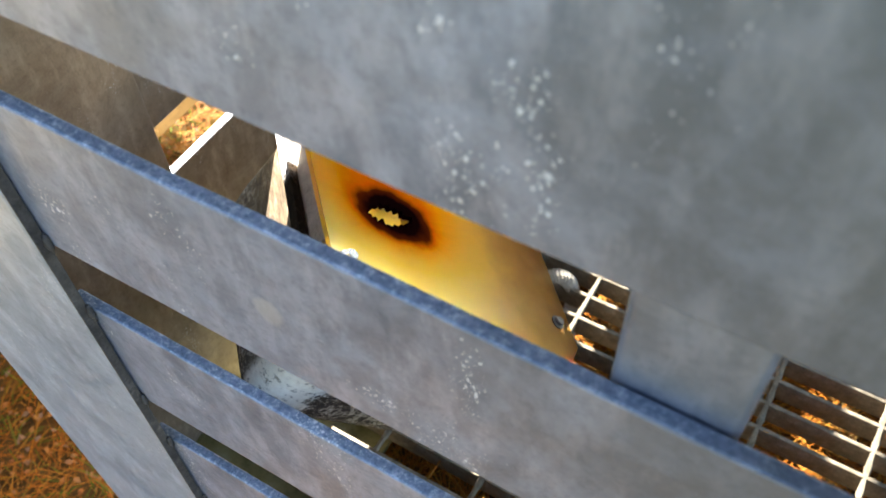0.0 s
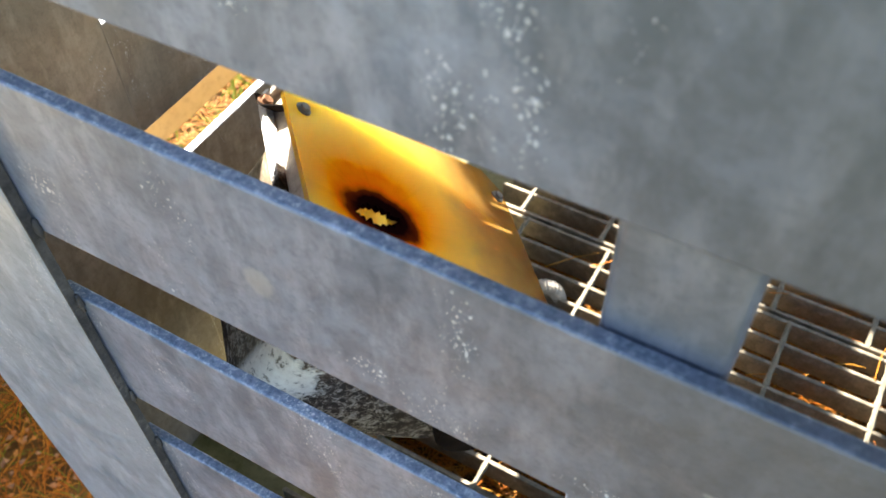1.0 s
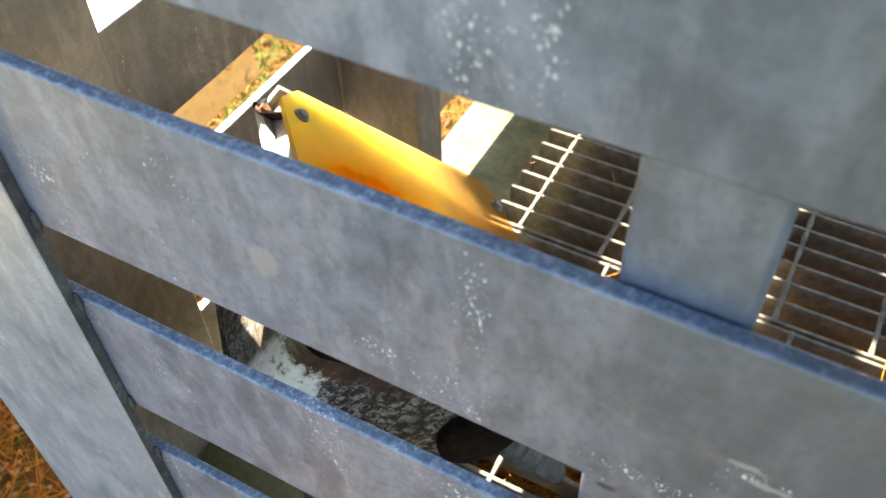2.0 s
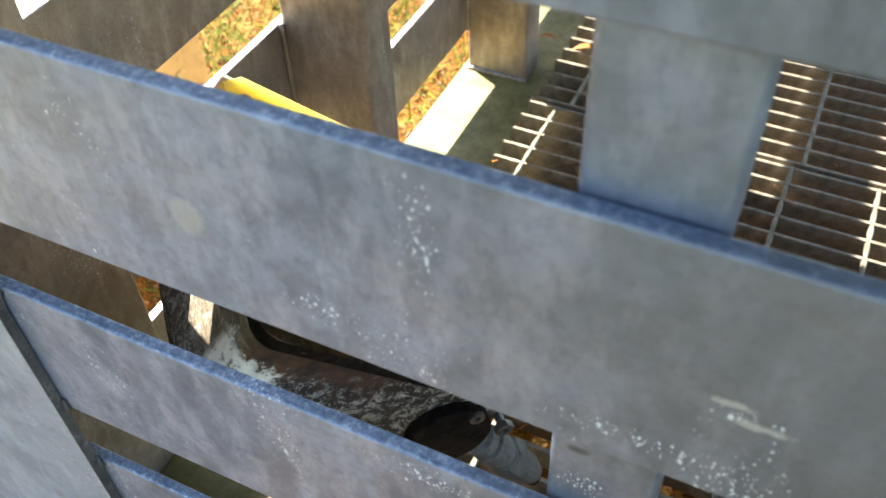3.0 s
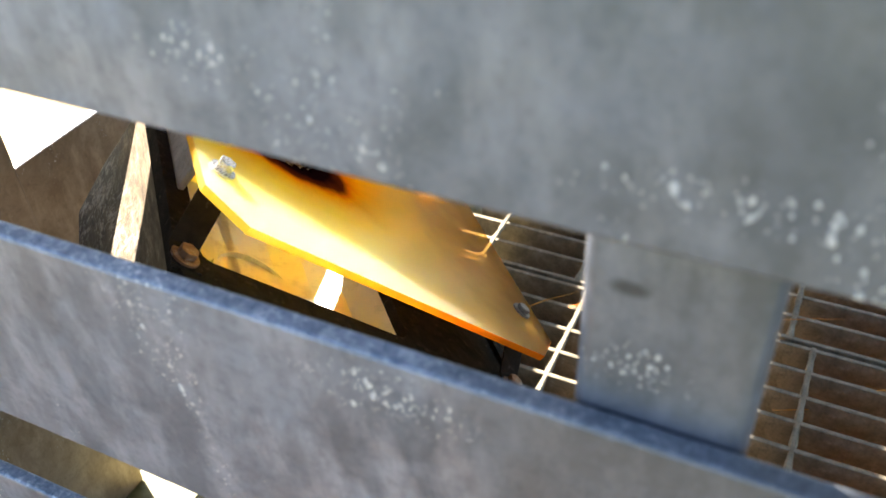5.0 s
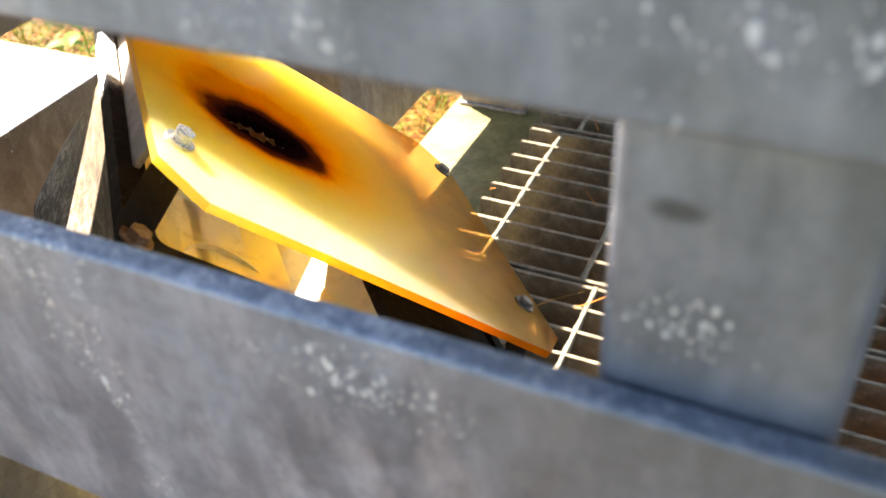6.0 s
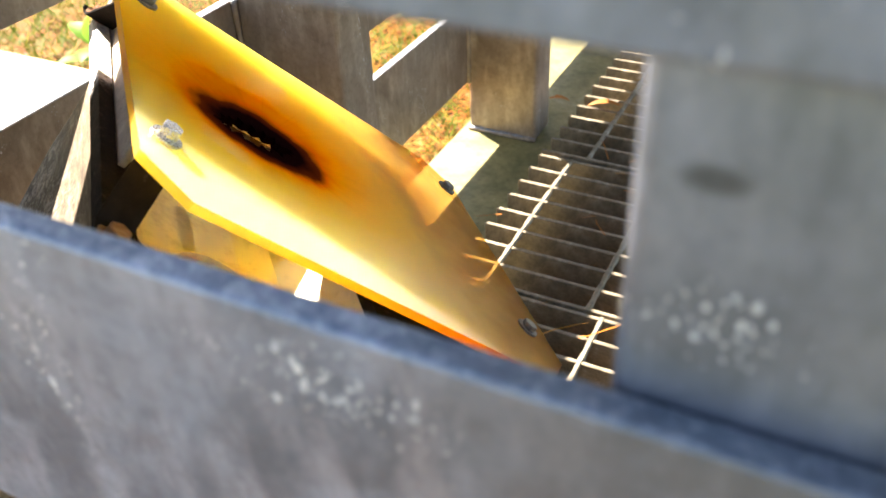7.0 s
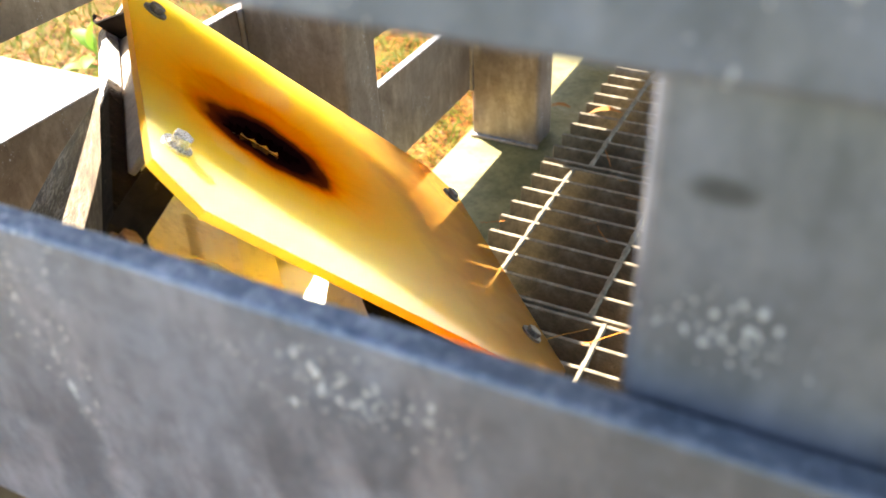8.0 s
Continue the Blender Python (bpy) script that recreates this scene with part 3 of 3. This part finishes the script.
def grating(x0, y_first, count, cross_first, cross_step, shift):
    ys = [y_first + 0.030 * i for i in range(count)]
    g = tagged(empty("grating_panel", (x0, ys[0], -0.03)), "galvanised bar grating panel with narrow bearing bars on the ledge", "floor grating", "grating panels of the floor")
    for y in ys:
        o = new("bearing_bar", bar_mesh)
        o.parent = g
        o.matrix_basis = Matrix.Translation((shift, y - ys[0], 0.030))
    x = cross_first
    while x < x0 + 1.28:
        bm = bmesh.new()
        n = count * 4
        pts = [Vector((x, ys[0] - 0.002 + (ys[-1] - ys[0] + 0.004) * i / n, -0.0022)) for i in range(n + 1)]
        tube(bm, pts, 0.003, 6, True, [0.0030 + 0.0006 * math.sin(i * 1.6) for i in range(n + 1)])
        part("cross_bar", bm, GRATE, g)
        x += cross_step
    return g


grating(-0.276, 0.2460, 17, -0.2235, 0.1045, 0.0)
grating(-0.276, 0.7345, 9, -0.2365, 0.1015, 0.0)
grating(-0.276, 0.9865, 53, -0.2210, 0.1000, 0.0)

# ---- floodlight ----
# local axes: x along the long side (downhill), y along the short side, z out of the face
FA, FB, FN = Vector((0.48705, 0.52647, -0.69686)), Vector((-0.70556, 0.70745, 0.04134)), Vector((0.51475, 0.47154, 0.71602))
FACE = Matrix(((FA.x, FB.x, FN.x, -0.1924), (FA.y, FB.y, FN.y, 0.4367), (FA.z, FB.z, FN.z, 0.3064), (0, 0, 0, 1)))
lamp = tagged(empty("floodlight", m=FACE), "old black floodlight with corroded housing and scorched amber acrylic cover", "floodlight")


def lpart(name, bm, mat, label="", smooth=False, parent=None):
    return part(name, bm, mat, parent or lamp, label, smooth, True)


# housing shell: rounded walls, open on top, narrowing to the back
A0, A1, B0, B1 = -0.0965, 0.126, -0.116, 0.118
H0, H1, K0, K1 = -0.091, 0.114, -0.110, 0.080
bm = bmesh.new()
levels = [(-0.0365, 0.000), (-0.060, 0.002), (-0.090, 0.003), (-0.125, 0.006), (-0.148, 0.018), (-0.158, 0.040)]
loops = [[bm.verts.new((x, y, w)) for x, y in rounded(H0 + s, H1 - s, K0 + s, K1 - s, 0.020)] for w, s in levels]
for p, q in zip(loops, loops[1:]):
    n = len(p)
    for i in range(n):
        bm.faces.new((p[i], p[(i + 1) % n], q[(i + 1) % n], q[i]))
bm.faces.new(loops[-1])
bmesh.ops.recalc_face_normals(bm, faces=bm.faces)
lpart("housing", bm, CHALK, "corroded cast housing with flaking white coat", True)
# face frame with reflector opening, a little out of square with the sheet
SKEW = Matrix(((1, 0.026, 0, 0.0024), (0, 1, 0, 0), (0, 0, 1, 0), (0, 0, 0, 1)))
bm = bmesh.new()
ring(bm, rounded(A0 - 0.003, A1 + 0.006, B0 - 0.003, B1 + 0.003, 0.014), rounded(-0.085, 0.044, -0.092, 0.094, 0.006), -0.0375, -0.031)
bmesh.ops.recalc_face_normals(bm, faces=bm.faces)
bmesh.ops.transform(bm, matrix=SKEW, verts=bm.verts)
face = lpart("face_frame", bm, FLAKED, "black painted face frame")
bm = bmesh.new()
ring(bm, rounded(A0 - 0.004, A1 + 0.007, B0 - 0.004, B1 + 0.004, 0.015), rounded(A0 + 0.003, A1, B0 + 0.003, B1 - 0.003, 0.011), -0.0325, -0.0285)
bmesh.ops.recalc_face_normals(bm, faces=bm.faces)
bmesh.ops.transform(bm, matrix=SKEW, verts=bm.verts)
lpart("frame_lip", bm, FLAKED, parent=face)
# ridges added under the sheet's two upper sides to block sun from the reflector
bm = bmesh.new()
box(bm, A0 + 0.004, A1 - 0.010, B1 - 0.012, B1 - 0.006, -0.0312, -0.0085, 0.0012, 2)
lpart("blocking_ridge", bm, CABLE, "pale ridge added under the sheet to block sun", parent=face)
bm = bmesh.new()
box(bm, A0 + 0.0045, A0 + 0.0085, B0 + 0.075, B1 - 0.0125, -0.0312, -0.0150, 0.0012, 2)
bmesh.ops.transform(bm, matrix=SKEW, verts=bm.verts)
lpart("blocking_ridge", bm, CABLE, "pale ridge added under the sheet to block sun", parent=face)
# faceted reflector
bm = bmesh.new()
lv = [(-0.0372, 0.0), (-0.056, 0.006), (-0.068, 0.018), (-0.075, 0.036), (-0.077, 0.052)]
loops = []
for w, s in lv:
    loops.append([bm.verts.new((x, y, w)) for x, y in rounded(-0.085 + s, 0.044 - s, -0.092 + s, 0.094 - s, 0.006 + s * 0.2, 3)])
for p, q in zip(loops, loops[1:]):
    n = len(p)
    for i in range(n):
        bm.faces.new((p[i], p[(i + 1) % n], q[(i + 1) % n], q[i]))
bm.faces.new(loops[-1])
lpart("reflector", bm, MIRROR, "folded metal reflector with the amber light's straw tint in its colour")
# round socket ring pressed into the reflector
bm = bmesh.new()
ring(bm, [(-0.010 + 0.030 * math.cos(radians(12 * i)), -0.030 + 0.030 * math.sin(radians(12 * i))) for i in range(30)],
     [(-0.010 + 0.0285 * math.cos(radians(12 * i)), -0.030 + 0.0285 * math.sin(radians(12 * i))) for i in range(30)], -0.077, -0.0735)
bmesh.ops.recalc_face_normals(bm, faces=bm.faces)
lpart("socket_ring", bm, MIRROR)


def bolt_at(x, y, w, r, mat, parent, tall=0.004, name="bolt"):
    bm = bmesh.new()
    pts = [(x + r * math.cos(radians(60 * i + 10)), y + r * math.sin(radians(60 * i + 10))) for i in range(6)]
    prism(bm, pts, w + 0.0012, w + tall, 0.0006)
    wash = [(x + r * 1.45 * math.cos(radians(22.5 * i)), y + r * 1.45 * math.sin(radians(22.5 * i))) for i in range(16)]
    prism(bm, wash, w, w + 0.0012)
    return lpart(name, bm, mat, parent=parent)


# amber sheet with a burnt hole
ang = [radians(a) for a in range(0, 360, 6)]
hx, hy = -0.040, -0.0155
hole = []
for i, a in enumerate(ang):
    jag = 1.0 + 0.55 * noise.noise(Vector((math.cos(a) * 3.1, math.sin(a) * 3.1, 4.2))) + (0.42 if i % 3 == 0 else -0.22) * (0.6 + noise.noise(Vector((i * 0.9, 1, 2))))
    hole.append((hx + 0.0215 * jag ** 0.35 * math.cos(a), hy + 0.0080 * jag * math.sin(a) + 0.0025 * math.cos(a)))
SX0, SX1, SY0, SY1 = -0.104, 0.134, -0.108, 0.098


def sheet_edge(a, grow=0.0):
    """Distance from the hole to the octagonal sheet edge along an angle."""
    lines = [(1, 0, SX1), (-1, 0, -SX0), (0, 1, SY1), (0, -1, -SY0)]
    for sx, sy, px, py in ((-1, 1, SX0, SY1), (1, 1, SX1, SY1), (1, -1, SX1, SY0), (-1, -1, SX0, SY0)):
        r2 = math.sqrt(0.5)
        lines.append((sx * r2, sy * r2, (sx * px + sy * py) * r2 - 0.0135))
    best = 9.0
    for nx, ny, d in lines:
        den = nx * math.cos(a) + ny * math.sin(a)
        if den > 1e-6:
            best = min(best, (d - nx * hx - ny * hy) / den)
    return best


corner_angles = []
for sx, sy, px, py in ((-1, 1, SX0, SY1), (1, 1, SX1, SY1), (1, -1, SX1, SY0), (-1, -1, SX0, SY0)):
    for qx, qy in ((px, py - sy * 0.0191), (px - sx * 0.0191, py)):
        corner_angles.append(math.atan2(qy - hy, qx - hx) % (2 * math.pi))
use = list(ang)
for c in corner_angles:
    i = min(range(len(use)), key=lambda j: abs((use[j] - c + math.pi) % (2 * math.pi) - math.pi))
    use[i] = c
bm = bmesh.new()
top, bot = [], []
for w, store in ((0.002, top), (-0.002, bot)):
    for f in (0.0, 0.12, 0.35, 0.7, 1.0):
        row = []
        for (qx, qy), a in zip(hole, use):
            R = sheet_edge(a)
            ex, ey = hx + R * math.cos(a), hy + R * math.sin(a)
            x, y = qx + (ex - qx) * f, qy + (ey - qy) * f
            dist = math.hypot((x - hx) * 0.6, y - hy)
            sag = -0.0016 * math.exp(-(dist / 0.028) ** 2) + 0.0010 * noise.noise(Vector((x * 45, y * 45, 0))) * math.exp(-(dist / 0.03) ** 2)
            row.append(bm.verts.new((x, y, w + sag)))
        store.append(row)
n = len(use)
for rows, flip in ((top, False), (bot, True)):
    for p, q in zip(rows, rows[1:]):
        for i in range(n):
            v = (p[i], q[i], q[(i + 1) % n], p[(i + 1) % n])
            bm.faces.new(v[::-1] if flip else v)
for i in range(n):
    j = (i + 1) % n
    bm.faces.new((top[-1][i], bot[-1][i], bot[-1][j], top[-1][j]))
    bm.faces.new((top[0][j], bot[0][j], bot[0][i], top[0][i]))
bmesh.ops.recalc_face_normals(bm, faces=bm.faces)
rim = [f for f in bm.faces if abs(f.normal.z) < 0.5 and (f.normal.y < -0.5 or f.normal.x < -0.5) and math.hypot(f.calc_center_median().x - hx, f.calc_center_median().y - hy) > 0.06]
for f in rim:
    f.material_index = 1
sheet = lpart("acrylic_sheet", bm, ACRYL, "amber acrylic sheet with a scorched jagged hole")
sheet.data.materials.append(RIM)
for x, y in ((-0.089, 0.066), (0.123, 0.069), (0.118, -0.069)):
    bolt_at(x, y, 0.002, 0.0042, BOLT, sheet)
bolt_at(-0.092, -0.070, 0.002, 0.0044, BOLT_LIT, sheet, 0.006)
# straps that carry the sheet
for x, y, ox, oy in ((-0.092, -0.070, -0.0965, -0.100), (-0.089, 0.066, -0.0945, 0.100), (0.118, -0.069, 0.122, -0.100)):
    bm = bmesh.new()
    h = 0.0075
    prof = [(oy + math.copysign(0.008, oy), -0.030), (oy, -0.030), (oy - math.copysign(0.007, oy), -0.028), (y + math.copysign(0.006, y), -0.0045), (y - math.copysign(0.006, y), -0.0035)]
    cx = [ox, ox, ox, x, x]
    rows = []
    for (yy, ww), xx in zip(prof, cx):
        rows.append([bm.verts.new((xx - h, yy, ww)), bm.verts.new((xx + h, yy, ww)), bm.verts.new((xx + h, yy, ww + 0.0014)), bm.verts.new((xx - h, yy, ww + 0.0014))])
    for p, q in zip(rows, rows[1:]):
        for i in range(4):
            bm.faces.new((p[i], p[(i + 1) % 4], q[(i + 1) % 4], q[i]))
    bm.faces.new(rows[0])
    bm.faces.new(rows[-1][::-1])
    bmesh.ops.recalc_face_normals(bm, faces=bm.faces)
    strap = lpart("strap", bm, BLACK, "bent black steel strap")
    bolt_at(ox, oy, -0.0286, 0.0048, RUST, strap, 0.005)
# pivot plate and nut on the lower end
bm = bmesh.new()
pts = [(0.104 + 0.033 * math.cos(radians(a)), -0.084 + 0.033 * math.sin(radians(a))) for a in range(0, 360, 12)]
vs0 = [bm.verts.new((p[0], -0.1065, p[1])) for p in pts]
vs1 = [bm.verts.new((p[0], -0.1185, p[1])) for p in pts]
bm.faces.new(vs0)
bm.faces.new(vs1[::-1])
for i in range(len(pts)):
    j = (i + 1) % len(pts)
    bm.faces.new((vs0[i], vs1[i], vs1[j], vs0[j]))
bmesh.ops.recalc_face_normals(bm, faces=bm.faces)
bmesh.ops.bevel(bm, geom=[e for e in bm.edges if len(e.link_faces) == 2 and e.calc_face_angle() > 1.0], offset=0.002, segments=2, affect="EDGES", profile=0.5)
pivot = lpart("pivot_plate", bm, BLACK, "rounded black pivot plate")
bm = bmesh.new()
ring(bm, [(0.104 + 0.006 * math.cos(radians(30 * i)), -0.055 + 0.006 * math.sin(radians(30 * i))) for i in range(12)],
     [(0.104 + 0.0025 * math.cos(radians(30 * i)), -0.055 + 0.0025 * math.sin(radians(30 * i))) for i in range(12)], 0.1185, 0.121)
bm.transform(Matrix(((1, 0, 0, 0), (0, 0, -1, 0), (0, 1, 0, 0), (0, 0, 0, 1))))
lpart("washer", bm, BOLT, parent=pivot)
# nut on the pivot bolt, standing off the lower end
bm = bmesh.new()
tube(bm, [(0.138, -0.100, -0.059), (0.138, -0.119, -0.059)], 0.0035, 10)
tube(bm, [(0.112, -0.104, -0.060), (0.139, -0.104, -0.059)], 0.004, 8)
pin = lpart("pivot_bolt", bm, BOLT, "bright steel pivot bolt", True)
bm = bmesh.new()
ring(bm, [(0.138 + 0.0075 * math.cos(radians(60 * i)), -0.059 + 0.0075 * math.sin(radians(60 * i))) for i in range(6)],
     [(0.138 + 0.0037 * math.cos(radians(60 * i)), -0.059 + 0.0037 * math.sin(radians(60 * i))) for i in range(6)], 0.117, 0.1225)
bm.transform(Matrix(((1, 0, 0, 0), (0, 0, -1, 0), (0, 1, 0, 0), (0, 0, 0, 1))))
bmesh.ops.recalc_face_normals(bm, faces=bm.faces)
lpart("nut", bm, BOLT, parent=pin)
# cable gland at the lower end
g0, g1 = Vector((0.112, -0.100, -0.082)), Vector((0.240, -0.112, -0.114))
gx = lambda f: g0 + (g1 - g0) * f
bm = bmesh.new()
prof = [(0.0, 0.013), (0.28, 0.013), (0.30, 0.0175), (0.36, 0.0175), (0.37, 0.0155), (0.39, 0.0155), (0.40, 0.019), (0.52, 0.019),
        (0.53, 0.0165), (0.58, 0.0165), (0.59, 0.018), (0.86, 0.0175), (0.90, 0.015), (0.97, 0.012)]
tube(bm, [gx(f) for f, r in prof], 0.01, 18, True, [r * 0.8 for f, r in prof])
gland = lpart("cable_gland", bm, GLAND, "grey plastic cable gland", False)
bm = bmesh.new()
tube(bm, [gx(0.60), gx(0.62), gx(0.74), gx(0.76)], 0.02, 6, True, [0.0158, 0.0166, 0.0166, 0.0158])
lpart("hex_nut", bm, GLAND, parent=gland)
bm = bmesh.new()
tube(bm, [gx(0.95), gx(1.15) + Vector((0, 0.01, -0.01)), gx(1.3) + Vector((0, 0.04, -0.03))], 0.007, 10)
lpart("cable", bm, BLACK, parent=gland)
# stub pole under the housing down to the grating
inv = FACE.inverted()
foot = Vector((-0.290, 0.425, 0.001))
bm = bmesh.new()
tube(bm, [inv @ (foot + Vector((0, 0, 0.17))), inv @ (foot + Vector((0, 0, 0.008)))], 0.017, 16)
tube(bm, [inv @ (foot + Vector((0, 0, 0.008))), inv @ foot], 0.045, 16)
lpart("stand", bm, BLACK, "short black pipe stand on a round foot", False)
# ribbed conduit from the lower end to the grating
ctrl = [Vector(p) for p in ((-0.196, 0.490, 0.150), (-0.186, 0.545, 0.100), (-0.176, 0.592, 0.044), (-0.166, 0.617, 0.024), (-0.156, 0.631, 0.018), (-0.146, 0.640, 0.003), (-0.141, 0.643, -0.03), (-0.139, 0.644, -0.10), (-0.145, 0.65, -0.41))]
path = []
for i in range(len(ctrl) - 1):
    p0, p1, p2, p3 = ctrl[max(i - 1, 0)], ctrl[i], ctrl[i + 1], ctrl[min(i + 2, len(ctrl) - 1)]
    steps = max(6, int((p2 - p1).length / 0.0016))
    for q in range(steps):
        f = q / steps
        path.append(0.5 * ((2 * p1) + (p2 - p0) * f + (2 * p0 - 5 * p1 + 4 * p2 - p3) * f * f + (3 * p1 - p0 - 3 * p2 + p3) * f ** 3))
bm = bmesh.new()
tube(bm, [inv @ p for p in path], 0.009, 12, True, [0.0078 + 0.0009 * (1 if i % 3 == 0 else -1) for i in range(len(path))])
lpart("conduit", bm, CABLE, "pale ribbed flexible conduit", False)

# ---- litter on the grating ----
verts, faces = [], []
rnd = random.Random(21)
for i in range(70):
    x, y = rnd.uniform(-0.27, 0.3), 0.2460 + 0.030 * rnd.randrange(3, 26) + rnd.uniform(-0.004, 0.004)
    a, L = rnd.uniform(0, math.pi), rnd.uniform(0.03, 0.08)
    d, up = Vector((math.cos(a), math.sin(a) * 0.6, rnd.uniform(-0.6, 0.05))).normalized(), Vector((0, 0, 1))
    sd = d.cross(up).normalized() * 0.0006
    p, q = Vector((x, y, 0.0012)), Vector((x, y, 0.0012)) + d * L
    k = len(verts)
    m = (p + q) * 0.5 + sd * rnd.uniform(-6, 6) + up * 0.001
    verts += [p + sd, p - sd, m + sd, m - sd, q]
    faces += [(k, k + 1, k + 3, k + 2), (k + 2, k + 3, k + 4)]
me = bpy.data.meshes.new("needles_on_grating")
me.from_pydata([tuple(v) for v in verts], [], faces)
me.materials.append(NEEDLE)
tagged(new("needles_on_grating", me), "scattered orange pine needles caught in the bar grating", "pine needles", kind="stuff")
for x, y, a, L in ((-0.262, 1.105, 0.3, 0.040), (-0.283, 0.945, 1.6, 0.014), (-0.335, 1.16, 0.1, 0.03)):
    bm = bmesh.new()
    z = 0.002 if x > -0.276 else -0.0285
    s0 = Vector((x, y, z))
    d = Vector((math.cos(a), math.sin(a), 0.06))
    sd = Vector((-math.sin(a), math.cos(a), 0.0))
    rows = []
    for i in range(6):
        f = i / 5
        w = 0.16 * L * math.sin(math.pi * (0.05 + 0.9 * f))
        c0 = s0 + d * (L * f) + Vector((0, 0, 0.10 * L * math.sin(math.pi * f)))
        rows.append((bm.verts.new(c0 - sd * w + Vector((0, 0, w * 0.5))), bm.verts.new(c0), bm.verts.new(c0 + sd * w + Vector((0, 0, w * 0.5)))))
    for p, q in zip(rows, rows[1:]):
        bm.faces.new((p[0], p[1], q[1], q[0]))
        bm.faces.new((p[1], p[2], q[2], q[1]))
    tagged(part("dry_leaf", bm, FALLEN, smooth=True), "small curled dry brown leaf on the steel floor", "leaf", "dry leaves on the floor")

# ---- outside: pale board with bolts, seedling ----
board = tagged(empty("ground_board", (-1.25, 0.6, GZ)), "pale flat board with bolt heads lying raised outside the enclosure", "board")
# the stretch below y 0.38 is unseen, added to shade the ground
part("panel", boxed(-1.75, -0.820, -0.15, 0.965, -0.135, -0.010, bevel=0.004, seg=2), BOARD, board)
for x, y in ((-1.65, -0.05), (-1.02, -0.05), (-1.65, 0.45), (-1.02, 0.45)):
    part("leg", boxed(x - 0.03, x + 0.03, y - 0.03, y + 0.03, GZ - 0.02, -0.1352, bevel=0.002), BOARD, board)
for y, z in ((0.903, -0.067), (0.942, -0.119), (0.62, -0.067), (0.66, -0.119)):
    bm = bmesh.new()
    tube(bm, [(-0.8198, y, z), (-0.8165, y, z), (-0.814, y, z)], 0.012, 12, True, [0.012, 0.0115, 0.006])
    part("bolt_head", bm, BOARD, board, smooth=True)


def leaf(bm, base, tip, width, cup):
    d = tip - base
    s = d.cross(Vector((0, 0, 1))).normalized()
    up = s.cross(d).normalized()
    rows = []
    for i in range(7):
        f = i / 6
        w = width * math.sin(math.pi * min(1, f * 0.93 + 0.04)) ** 0.8
        p = base + d * f + up * (math.sin(math.pi * f) * d.length * 0.12)
        rows.append((bm.verts.new(p - s * w + up * cup * w), bm.verts.new(p), bm.verts.new(p + s * w + up * cup * w)))
    for a, b in zip(rows, rows[1:]):
        bm.faces.new((a[0], a[1], b[1], b[0]))
        bm.faces.new((a[1], a[2], b[2], b[1]))


root = Vector((-1.545, 1.480, GZ))
seedling = tagged(empty("seedling", root), "young broad-leaved seedling with light green leaves among the needles", "seedling")
bm = bmesh.new()
tube(bm, [root, root + Vector((-0.005, 0.005, 0.05)), root + Vector((0.0, 0.0, 0.11)), root + Vector((0.01, -0.01, 0.15))], 0.002, 6, True, [0.003, 0.0025, 0.002, 0.0012])
part("stem", bm, LEAF, seedling, smooth=True)
for (bx, by, bz), (tx, ty, tz), w in (((0.005, -0.005, 0.13), (0.02, 0.0, 0.20), 0.018), ((0.0, 0.0, 0.11), (0.03, -0.07, 0.115), 0.020), ((0.0, 0.0, 0.12), (-0.09, 0.03, 0.15), 0.022),
                                      ((0.0, 0.0, 0.08), (-0.06, -0.07, 0.09), 0.020), ((0.0, 0.0, 0.06), (0.07, 0.05, 0.08), 0.020)):
    bm = bmesh.new()
    leaf(bm, root + Vector((bx, by, bz)), root + Vector((tx, ty, tz)), w, 0.25)
    part("leaf", bm, LEAF, seedling, smooth=True)
